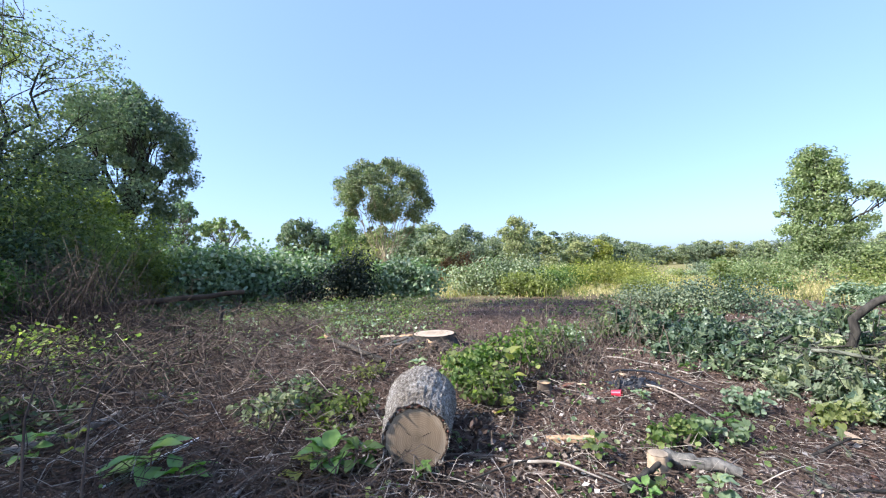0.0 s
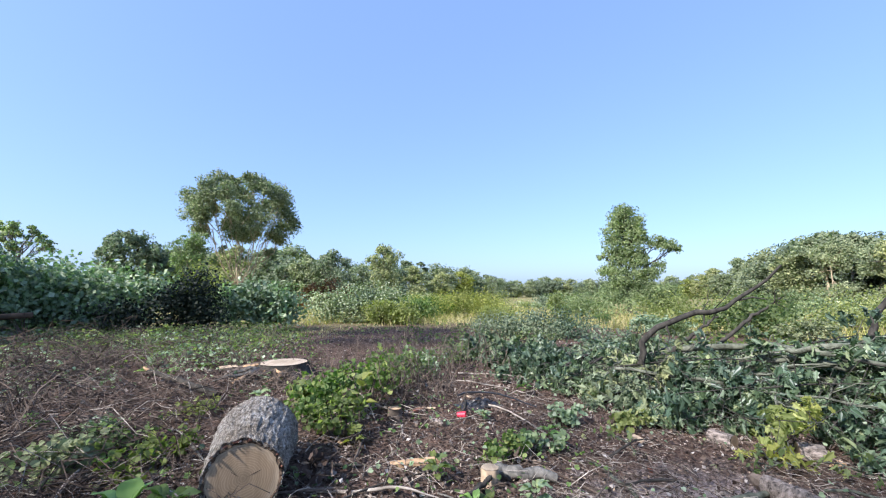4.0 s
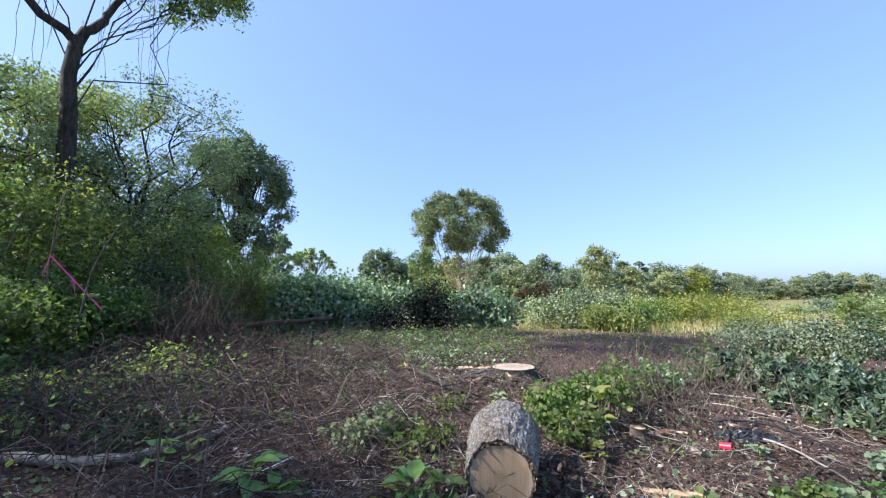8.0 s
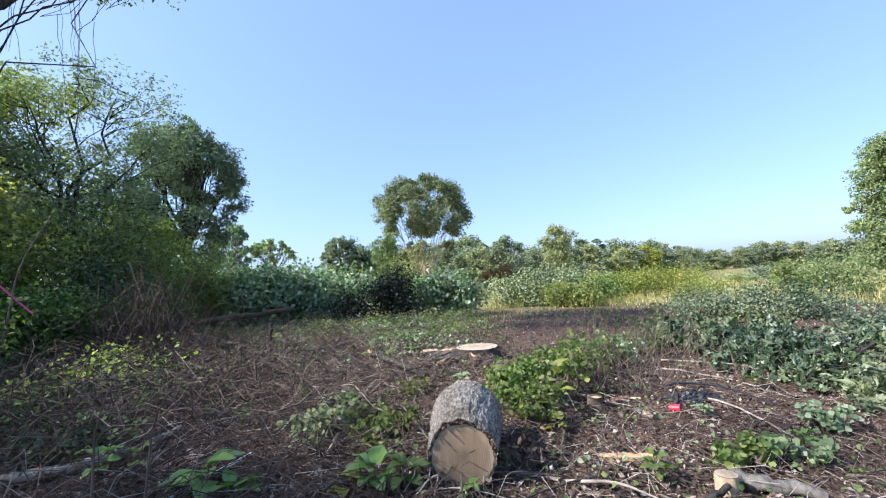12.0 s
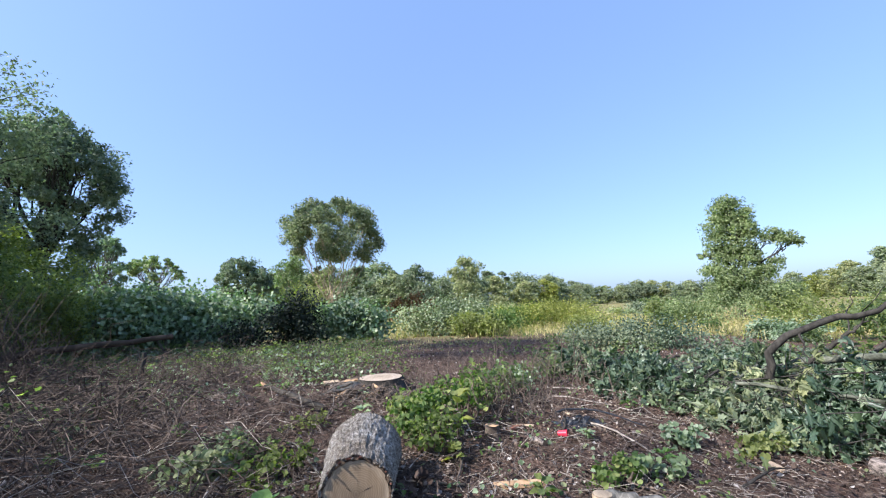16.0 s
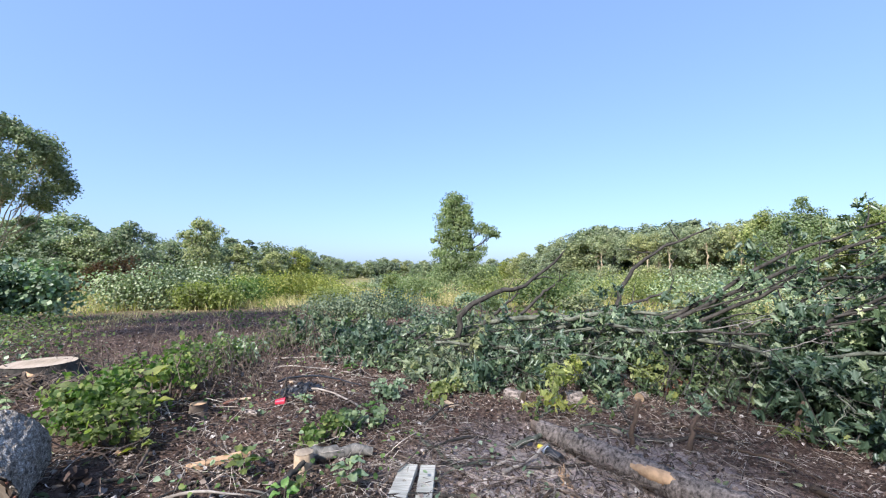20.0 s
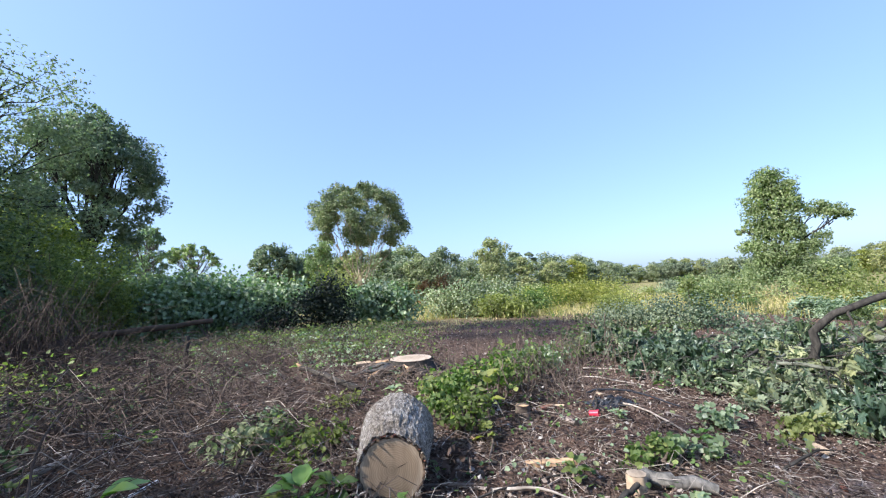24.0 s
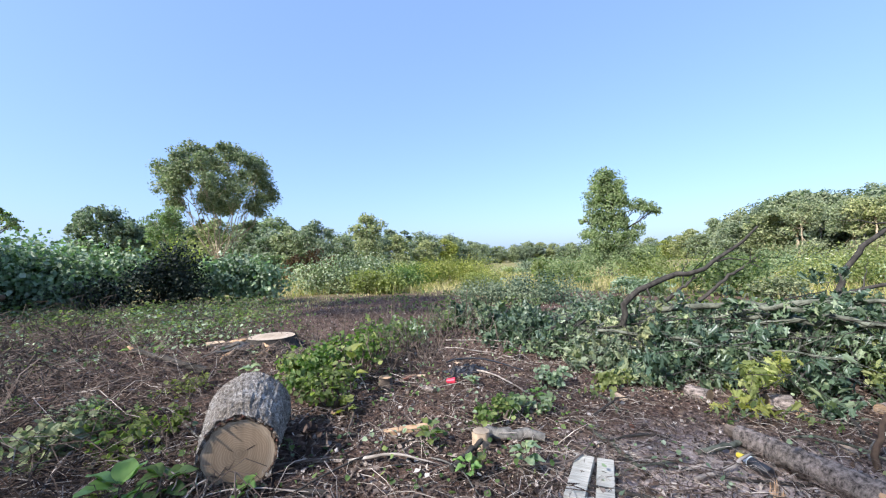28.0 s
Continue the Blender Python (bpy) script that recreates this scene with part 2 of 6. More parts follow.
# ---- mesh helpers ----
class Geo:
    """Gathers vertices and faces of one mesh."""

    def __init__(self):
        self.v, self.f, self.n = [], {3: [], 4: []}, 0

    def add(self, verts, faces):
        verts, faces = np.asarray(verts, float), np.asarray(faces, int)
        self.v.append(verts)
        self.f[faces.shape[1]].append(faces + self.n)
        self.n += len(verts)
        return self

    def mesh(self, name, material, smooth=False):
        me = bpy.data.meshes.new(name)
        v = np.concatenate(self.v) if self.v else np.zeros((0, 3))
        groups = [np.concatenate(self.f[k]) for k in (3, 4) if self.f[k]]
        me.vertices.add(len(v))
        me.vertices.foreach_set("co", v.astype(np.float32).ravel())
        loops = np.concatenate([g.ravel() for g in groups])
        sizes = np.concatenate([np.full(len(g), g.shape[1]) for g in groups])
        me.loops.add(len(loops))
        me.loops.foreach_set("vertex_index", loops.astype(np.int32))
        me.polygons.add(len(sizes))
        me.polygons.foreach_set("loop_start", np.r_[0, np.cumsum(sizes)[:-1]].astype(np.int32))
        me.polygons.foreach_set("loop_total", sizes.astype(np.int32))
        me.polygons.foreach_set("use_smooth", np.full(len(sizes), smooth))
        me.materials.append(material)
        me.update(calc_edges=True)
        return me


def part(name, geo, material, parent=None, label="", smooth=False):
    ob = new(name, geo if isinstance(geo, bpy.types.Mesh) else geo.mesh(name, material, smooth))
    if parent is not None:
        ob.parent = parent
    if label:
        tagged(ob, label)
    return ob


def ground_z(x, y):
    """Gentle fall of the clearing; level further out."""
    return (0.0314 * y - 0.035 * x) * np.exp(-(x * x + y * y) / 256.0)


def polar(az, d):
    return d * math.sin(radians(az)), d * math.cos(radians(az))


def tube(geo, pts, radii, sides=6, rng=None, rough=0.0, cap=True):
    """A tapered limb through the points."""
    pts = np.asarray(pts, float)
    k = len(pts)
    radii = np.interp(np.linspace(0, 1, k), np.linspace(0, 1, len(radii)), radii)
    tan = np.gradient(pts, axis=0)
    tan /= np.linalg.norm(tan, axis=1)[:, None] + 1e-9
    ref = np.array([0.0, 0, 1]) if abs(tan[:, 2].mean()) < 0.8 else np.array([1.0, 0, 0])
    u = np.cross(tan, ref)
    u /= np.linalg.norm(u, axis=1)[:, None] + 1e-9
    w = np.cross(tan, u)
    a = np.linspace(0, 2 * np.pi, sides, endpoint=False)
    r = radii[:, None] * (1 + (rng.normal(0, rough, (k, sides)) if rng is not None and rough else 0))
    ring = pts[:, None] + r[..., None] * (np.cos(a)[None, :, None] * u[:, None] + np.sin(a)[None, :, None] * w[:, None])
    i, j = np.meshgrid(np.arange(k - 1), np.arange(sides), indexing="ij")
    j2 = (j + 1) % sides
    geo.add(ring.reshape(-1, 3), np.stack([i * sides + j, i * sides + j2, (i + 1) * sides + j2, (i + 1) * sides + j], -1).reshape(-1, 4))
    if cap:
        for e in (0, k - 1):
            c = np.vstack([ring[e], pts[e][None]])
            idx = np.arange(sides)
            geo.add(c, np.stack([idx, (idx + 1) % sides, np.full(sides, sides)], 1))
    return geo


def bent(a, b, n=6, sag=0.0, wob=0.05, rng=None):
    """Points of a slightly crooked line from a to b."""
    a, b = np.asarray(a, float), np.asarray(b, float)
    t = np.linspace(0, 1, n)[:, None]
    p = a + (b - a) * t
    length = np.linalg.norm(b - a)
    p[:, 2] += sag * length * (4 * t * (1 - t))[:, 0]
    if rng is not None and wob:
        off = rng.normal(0, wob * length, (n, 3)) * np.sqrt(t * (1 - t)) * 2
        p += off * 0.6
    return p


def unit(v):
    return v / (np.linalg.norm(v, axis=-1, keepdims=True) + 1e-9)


TRI = (np.array([[-0.62, -0.46, 0.0], [0.66, -0.06, 0.1], [-0.42, 0.54, 0.05]]), np.array([[0, 1, 2]]))
BLADE = (np.array([[-0.5, 0, 0], [0.0, 0.5, 0.12], [0.5, 0, 0], [0.0, -0.5, 0.12]]), np.array([[0, 1, 2, 3]]))
HEART = (np.array([[-0.42, 0, 0], [-0.5, 0.26, 0.05], [-0.1, 0.47, 0.1], [0.26, 0.3, 0.05], [0.55, 0, -0.06], [0.26, -0.3, 0.05], [-0.1, -0.47, 0.1], [-0.5, -0.26, 0.05]]),
         np.array([[0, 1, 2, 3], [0, 3, 4, 5], [0, 5, 6, 7]]))
MAPLE = (np.array([[-0.5, 0, 0], [-0.3, 0.2, 0.04], [-0.34, 0.42, 0.02], [0.0, 0.27, 0.07], [0.24, 0.46, 0.0], [0.3, 0.19, 0.05], [0.62, 0, -0.12],
                   [0.3, -0.19, 0.05], [0.24, -0.46, 0.0], [0.0, -0.27, 0.07], [-0.34, -0.42, 0.02], [-0.3, -0.2, 0.04]]),
         np.array([[0, 1, 6, 11], [1, 2, 3, 6], [3, 4, 5, 6], [6, 7, 8, 9], [6, 9, 10, 11]]))


def leaves(geo, centres, size, rng, up=0.5, shape=BLADE, aspect=0.7, droop=0.0, face=None):
    """Scatters leaf blades at the centres, turned outwards where a facing is given."""
    n = len(centres)
    if not n:
        return geo
    nor = rng.normal(0, 1, (n, 3)) if face is None else 0.85 * rng.normal(0, 1, (n, 3)) + 0.65 * face
    nor = unit(nor + np.array([0, 0, up * (2.2 if face is None else 0.8)]))
    d = rng.normal(0, 1, (n, 3)) + np.array([0, 0, -droop])
    d = unit(d - nor * (d * nor).sum(1, keepdims=True))
    s = np.cross(nor, d)
    size = size * rng.uniform(0.6, 1.3, n)
    tv, tf = shape
    v = centres[:, None] + size[:, None, None] * (tv[None, :, 0:1] * d[:, None] + aspect * tv[None, :, 1:2] * s[:, None] * 1.4 + tv[None, :, 2:3] * nor[:, None])
    f = tf[None] + (np.arange(n) * len(tv))[:, None, None]
    return geo.add(v.reshape(-1, 3), f.reshape(-1, tf.shape[1]))


def clumped(rng, lobes, clumps, per, tight=0.16, shell=0.55):
    """Leaf places on the skins of small boughs that stand out of ellipsoid lobes (x, y, z, rx, ry, rz); also the boughs and the way each leaf faces."""
    lobes = np.asarray(lobes, float)
    total = clumps * per
    boughs = max(len(lobes) * 6, clumps // 3)
    per = max(6, total // boughs)
    vol = (lobes[:, 3] * lobes[:, 4] * lobes[:, 5]) ** 0.7
    pick = rng.choice(len(lobes), boughs, p=vol / vol.sum())
    d = unit(rng.normal(0, 1, (boughs, 3)))
    r = rng.uniform(shell, 1.0, boughs)[:, None] * max(0.5, 1.06 - 1.5 * tight)
    c = lobes[pick, :3] + d * r * lobes[pick, 3:]
    reach = (3.3 * tight * np.cbrt(lobes[pick, 3:].prod(1)) * rng.uniform(0.55, 1.45, boughs))[:, None, None]
    way = unit(rng.normal(0, 1, (boughs, per, 3)) + 0.4 * d[:, None] + np.array([0, 0, 0.15]))
    p = c[:, None] + way * reach * (rng.uniform(0.05, 1.15, (boughs, per, 1)) ** 0.55) * np.array([1.05, 1.05, 0.92])
    way = unit(way + 0.5 * d[:, None])
    return p.reshape(-1, 3), c, way.reshape(-1, 3)


def dome(seed, rx, ry, z0, z1, n, s, belly=0.5, low=-0.7):
    """Lobes of a rounded crown between two heights: small mounds set round its skin, and a few inside."""
    rng = np.random.default_rng(seed)
    mid, lobes = z0 + (z1 - z0) * belly, []
    for k in range(n):
        cz = 1 - (1 - low) * (k + 0.5) / n
        a = 2.39996 * k + rng.normal(0, 0.3)
        q = s * rng.uniform(0.72, 1.3)
        out = max(0.2, 1 - 0.85 * q / rx) * rng.uniform(0.86, 1.06) * (0.45 if k % 6 == 5 else 1.0)
        rr = math.sqrt(max(0.0, 1 - cz * cz)) * out
        half = (z1 - mid if cz > 0 else mid - z0) - 0.7 * q
        lobes.append((rx * rr * math.cos(a), ry * rr * math.sin(a), mid + cz * max(0.3, half), q, q, 0.8 * q))
    return lobes


def unscaled(ob):
    """Takes the first tree's own size out of a copy's pose."""
    return Matrix.Diagonal((1 / ob.scale[0], 1 / ob.scale[1], 1 / ob.scale[2], 1))


# ---- ground ----
def build_ground():
    rings = np.r_[0.0, np.geomspace(0.35, 40, 150), np.geomspace(44, 4000, 40)]
    segs = 240
    a = np.linspace(0, 2 * np.pi, segs, endpoint=False)
    x, y = rings[:, None] * np.sin(a), rings[:, None] * np.cos(a)
    z = ground_z(x, y)
    for i in range(len(rings)):
        if rings[i] < 60:
            for j in range(segs):
                p = Vector((x[i, j], y[i, j], 0))
                z[i, j] += 0.05 * noise.noise(p * 0.5) + 0.035 * noise.noise(p * 1.7) + 0.018 * noise.noise(p * 5.5) - 0.02
    v = np.stack([x, y, z], -1).reshape(-1, 3)
    i, j = np.meshgrid(np.arange(len(rings) - 1), np.arange(segs), indexing="ij")
    j2 = (j + 1) % segs
    g = Geo().add(v, np.stack([i * segs + j, (i + 1) * segs + j, (i + 1) * segs + j2, i * segs + j2], -1).reshape(-1, 4))
    ob = part("ground", g, SOIL, smooth=True)
    tagged(ob, "red-brown mulched clearing floor running out into tawny grass", "ground", kind="structure")


build_ground()


# ---- trees ----
def tree(name, base, trunk_r, fork_z, lobes, n, leaf, leaf_m, bark_m, seed, label, group="", per=14, lean=(0, 0), stems=1, tight=0.16, shell=0.5, shape=BLADE, up=0.3, limb_r=0.4, aspect=0.7, bare=0, category="tree", turn=True, limbs=0):
    """A tree: tapered trunk, limbs to each lobe of the crown, and a crown of clumped leaves. Lobes are relative to its foot."""
    rng = np.random.default_rng(seed)
    root = new(name)
    root.location = (base[0], base[1], float(ground_z(base[0], base[1])) - 0.05)
    root.rotation_euler[2] = -math.atan2(base[0], base[1]) if turn else 0.0
    tagged(root, label, category, group)
    top = np.array([lean[0], lean[1], fork_z])
    heads = []
    for s in range(stems):
        foot = np.array([0, 0, 0.0]) if stems == 1 else np.array([*(rng.normal(0, 0.12, 2)), 0])
        head = top + (0 if stems == 1 else np.array([(s - (stems - 1) / 2) * 0.34 * fork_z / (stems - 1) * 2, rng.normal(0, 0.06 * fork_z), rng.normal(0, 0.05 * fork_z)]))
        heads.append(head)
        g = tube(Geo(), bent(foot, head, 9, 0, 0.012 if stems == 1 else 0.025, rng), [trunk_r * 1.4, trunk_r * 1.05, trunk_r * 0.95, trunk_r * 0.75], 10, rng, 0.05)
        part("trunk", g, bark_m, root, smooth=True)
    pts, cl, way = clumped(rng, lobes, max(1, n // per), per, tight, shell)
    for k, lb in enumerate(lobes[:: max(1, len(lobes) // limbs)] if limbs else lobes):
        c = np.array(lb[:3])
        start = min(heads, key=lambda q: abs(q[0] - c[0] * 0.35)) * rng.uniform(0.72 if stems == 1 else 0.9, 1.0)
        g = tube(Geo(), bent(start, c + [0, 0, 0.2 * lb[5]], 7, 0.04, 0.07, rng), [trunk_r * limb_r * 1.4, trunk_r * limb_r, trunk_r * 0.12], 6, rng, 0.06)
        fine_g = Geo()
        near = cl[np.argsort(np.linalg.norm((cl - c) / np.array(lb[3:]), axis=1))[: max(5, len(cl) // len(lobes))]]
        for q in near[rng.choice(len(near), min(len(near), 7 + bare), replace=False)]:
            a = start + (c - start) * rng.uniform(0.45, 1.0)
            tw = trunk_r * min(0.2, limb_r * 0.5)
            tube(fine_g, bent(a, q, 5, 0.03, 0.08, rng), [tw, tw * 0.3], 4, cap=False)
        limb = part("limb", g, bark_m, root, smooth=True)
        part("branch", fine_g, bark_m, limb, smooth=True)
    part("crown", leaves(Geo(), pts, leaf, rng, up, shape, aspect, 0.0, way), leaf_m, root)
    return root


def shrub(name, base, lobes, n, leaf, leaf_m, seed, label, group="", per=10, tight=0.2, shell=0.35, shape=BLADE, up=0.6, stems=6, bark=None, category="shrub", aspect=0.8):
    rng = np.random.default_rng(seed)
    root = new(name)
    root.location = (base[0], base[1], float(ground_z(base[0], base[1])) - 0.03)
    root.rotation_euler[2] = -math.atan2(base[0], base[1])
    tagged(root, label, category, group)
    pts, cl, way = clumped(rng, lobes, max(1, n // per), per, tight, shell)
    way, pts = way[pts[:, 2] > 0.02], pts[pts[:, 2] > 0.02]
    for q in cl[rng.choice(len(cl), min(stems, len(cl)), replace=False)]:
        foot = np.array([q[0] * 0.35, q[1] * 0.35, -0.03])
        part("stem", tube(Geo(), bent(foot, np.maximum(q, [-99, -99, 0.1]), 6, 0.03, 0.08, rng), [0.022, 0.006], 5, cap=False), bark or TWIG, root, smooth=True)
    part("foliage", leaves(Geo(), pts, leaf, rng, up, shape, aspect, 0.0, way), leaf_m, root)
    return root


def at_az(az, d):
    x, y = polar(az, d)
    return (x, y)


# lone multi-stemmed tree beyond the clearing
tree("multi_stemmed_tree", at_az(-18.4, 40), 0.21, 1.9,
     dome(11, 4.75, 4.2, 5.0, 12.4, 42, 0.95, 0.54, -0.75) + [(-3.9, 0, 9.6, 1.0, 1.0, 0.9), (-3.3, 0.2, 6.9, 0.8, 0.8, 0.6), (3.4, 0, 6.4, 0.7, 0.8, 0.6), (4.3, 0, 8.0, 0.7, 0.8, 0.8), (-4.7, 0, 7.9, 0.5, 0.5, 0.35), (-1.4, 0.2, 5.4, 0.6, 0.6, 0.4), (2.4, 0.2, 5.2, 0.6, 0.6, 0.4), (0.4, 0.4, 7.0, 1.3, 1.2, 0.9), (-1.0, -0.3, 7.6, 1.1, 1.1, 0.8)],
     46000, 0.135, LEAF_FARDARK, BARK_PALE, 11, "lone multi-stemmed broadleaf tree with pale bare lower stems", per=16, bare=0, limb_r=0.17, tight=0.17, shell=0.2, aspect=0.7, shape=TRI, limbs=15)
tree("willow_tree", at_az(-23.3, 37), 0.07, 2.4, dome(18, 1.8, 1.6, 2.0, 6.5, 14, 0.65), 5500, 0.11, LEAF_FRESH, BARK_PALE, 18, "light yellow-green small tree beside the multi-stemmed tree", stems=3, tight=0.14, shape=TRI, limbs=6)
# rounded trees behind the hedge
ROUND = "rounded dark green broadleaf tree beyond the hedge"
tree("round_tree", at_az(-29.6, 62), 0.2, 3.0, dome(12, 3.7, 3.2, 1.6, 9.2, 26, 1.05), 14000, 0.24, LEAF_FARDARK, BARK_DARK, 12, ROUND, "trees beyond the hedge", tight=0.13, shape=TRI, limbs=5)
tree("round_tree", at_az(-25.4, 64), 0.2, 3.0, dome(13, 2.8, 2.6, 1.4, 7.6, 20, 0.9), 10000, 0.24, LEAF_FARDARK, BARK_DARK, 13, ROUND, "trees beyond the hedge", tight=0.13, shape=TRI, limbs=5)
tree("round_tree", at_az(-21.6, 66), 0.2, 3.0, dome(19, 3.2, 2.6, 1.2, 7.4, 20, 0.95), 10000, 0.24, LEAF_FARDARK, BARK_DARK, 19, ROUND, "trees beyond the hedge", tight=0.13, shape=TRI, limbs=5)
# thin trees borrow the bluish pale vine leaf, so haze sits in their colour
THIN = "thin-crowned tree with haze-paled grey-green leaves and gaps in its crown"
tree("thin_tree", at_az(-43.3, 50), 0.14, 4.4, dome(14, 2.5, 2.2, 3.2, 9.6, 17, 0.75), 6500, 0.17, LEAF_KUDZU, BARK_GREY, 14, THIN, "trees beyond the hedge", tight=0.13, up=0.2, shape=TRI, limbs=9, bare=3)
tree("thin_tree", at_az(-38.4, 55), 0.14, 4.4, dome(15, 3.2, 2.4, 4.9, 8.3, 16, 0.65), 5000, 0.17, LEAF_KUDZU, BARK_GREY, 15, THIN, "trees beyond the hedge", tight=0.13, up=0.2, shape=TRI, limbs=9, bare=3)
tree("small_conifer", at_az(-39.2, 52), 0.08, 2.0, [(0, 0, 4.6, 0.35, 0.35, 0.8), (0, 0, 3.4, 0.6, 0.6, 0.8), (0, 0, 2.2, 0.8, 0.8, 0.9)], 1800, 0.12, LEAF_PINE, BARK_DARK, 24, "small dark pointed conifer beyond the hedge", "trees beyond the hedge", tight=0.13, shape=TRI)
# columnar tree on the east side
tree("columnar_tree", at_az(32.6, 33), 0.16, 2.6,
     [(-0.1, 0, 7.6, 0.75, 0.8, 0.75), (-0.5, 0.1, 6.9, 0.8, 0.9, 0.7), (0.45, 0, 6.7, 0.8, 0.8, 0.7), (-0.85, 0, 6.0, 0.9, 0.9, 0.75), (0.3, 0.3, 5.8, 0.9, 0.9, 0.8), (1.0, 0, 5.7, 0.6, 0.7, 0.6), (-0.9, 0, 5.0, 0.9, 0.9, 0.75), (0.4, 0, 4.8, 0.95, 0.9, 0.75),
      (-0.6, 0.2, 4.1, 0.9, 0.9, 0.7), (0.6, 0, 3.8, 0.9, 0.9, 0.7), (2.0, 0, 5.2, 0.65, 0.7, 0.45), (2.7, 0, 4.9, 0.75, 0.7, 0.45), (3.2, 0, 4.7, 0.4, 0.5, 0.3), (2.0, 0, 3.4, 0.6, 0.7, 0.45), (1.3, 0, 2.9, 0.8, 0.8, 0.6), (-1.3, 0, 3.2, 0.8, 0.8, 0.55), (-0.2, -0.2, 2.6, 1.3, 1.1, 0.7), (-1.0, 0, 1.6, 1.1, 1.0, 0.8), (0.9, 0, 1.4, 1.3, 1.1, 0.8), (2.3, 0, 1.6, 0.9, 0.9, 0.6), (-1.8, 0, 4.3, 0.4, 0.4, 0.3)],
     36000, 0.105, LEAF_FRESH, BARK_DARK, 16, "upright leafy green tree with a side lobe, standing in the field", per=18, tight=0.15, aspect=0.7, shape=TRI, limbs=10)
# tree at the edge of the west wood
tree("wood_edge_tree", at_az(-48.0, 27), 0.2, 5.0,
     dome(17, 3.3, 3.0, 5.4, 11.7, 32, 0.88) + [(2.6, 0.2, 6.8, 0.9, 0.9, 0.6), (-1.8, 0, 5.4, 1.2, 1.1, 0.8), (-0.8, 0, 4.4, 1.3, 1.2, 0.9), (0.8, 0.2, 3.4, 1.2, 1.1, 0.9), (-0.8, 0.2, 2.4, 1.5, 1.2, 1.1), (1.4, 0, 4.8, 0.8, 0.8, 0.6), (-2.4, 0.3, 3.8, 1.4, 1.2, 1.3), (-2.2, 0, 6.4, 1.1, 1.1, 0.9), (1.9, 0.3, 2.2, 1.2, 1.1, 0.9), (-1.6, 0, 1.2, 1.8, 1.2, 1.0), (0.9, -0.2, 1.1, 1.4, 1.1, 0.9), (1.5, 0, 6.2, 1.2, 1.1, 0.9), (0.2, 0.2, 5.6, 1.3, 1.1, 1.0), (-3.2, 0.4, 5.2, 1.2, 1.1, 1.1), (-3.4, 0.4, 7.4, 1.0, 1.0, 0.9)],
     50000, 0.125, LEAF_FARDARK, BARK_DARK, 17, "dark broadleaf tree at the edge of the wood", per=18, bare=5, tight=0.14, shell=0.45, aspect=0.7, shape=TRI, limbs=14)
# feathery trees and undergrowth of the west wood
# trees past az -80 are unseen, added and sized to shade the near ground
WOOD = [(-58.2, 16, 8.6, 2.5), (-63.5, 18, 9.0, 2.5), (-68, 17, 8.3, 2.3), (-53.8, 20, 4.9, 1.7), (-73.5, 15, 7.6, 2.4), (-79, 15, 7.0, 2.2), (-86, 15, 6.5, 2.2), (-94, 15, 7.0, 2.2), (-102, 15, 9.0, 2.4), (-110, 15, 12.3, 2.6), (-118, 15, 16.5, 2.9), (-126, 15, 18.0, 3.0), (-134, 15, 18.5, 3.2), (-142, 15, 17.0, 3.2), (-150, 15, 14.0, 3.0)]
for k, (az, d, h, r) in enumerate(WOOD):
    seen = az > -80
    tree("wood_tree", at_az(az, d), 0.1, h * 0.5, [(-0.75 * r, 0, h * 0.64, r * 0.55, r * 0.6, h * 0.085), (0.75 * r, 0.2, h * 0.72, r * 0.55, r * 0.6, h * 0.085), (-0.4 * r, 0, h * 0.82, r * 0.65, r * 0.6, h * 0.08), (0.4 * r, 0, h * 0.89, r * 0.65, r * 0.6, h * 0.08), (0, 0, h * 0.95, r * 0.5, r * 0.5, h * 0.05),
                                                   (0.1, 0.3, h * 0.57, r * 0.8, r * 0.7, h * 0.1), (0.85 * r, 0, h * 0.5, r * 0.5, r * 0.6, h * 0.07), (-0.2, 0, h * 0.38, r * 0.8, r * 0.8, h * 0.13)],
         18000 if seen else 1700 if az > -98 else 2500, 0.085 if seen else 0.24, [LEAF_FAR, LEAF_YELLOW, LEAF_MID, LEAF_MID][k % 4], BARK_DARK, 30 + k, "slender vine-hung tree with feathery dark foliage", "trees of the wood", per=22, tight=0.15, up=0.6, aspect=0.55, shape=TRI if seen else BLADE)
for k, (az, d, h, w) in enumerate([(-53.5, 22, 4.2, 1.8), (-58, 21, 4.6, 2.0), (-62.5, 22, 5.4, 2.2), (-67.5, 20, 5.4, 2.1), (-73, 19, 5.4, 2.1), (-79, 18, 5.6, 2.2)]):
    shrub("understory_tree", at_az(az, d), [(-0.5 * w, 0, h * 0.4, w, w, h * 0.38), (0.5 * w, 0.3, h * 0.55, w, w, h * 0.38), (0, 0, h * 0.8, 0.7 * w, 0.7 * w, h * 0.2), (0, 0, h * 0.18, 1.3 * w, w, h * 0.2)],
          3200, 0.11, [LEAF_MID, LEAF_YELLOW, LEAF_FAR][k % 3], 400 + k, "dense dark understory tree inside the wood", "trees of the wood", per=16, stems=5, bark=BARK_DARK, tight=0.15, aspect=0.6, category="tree")
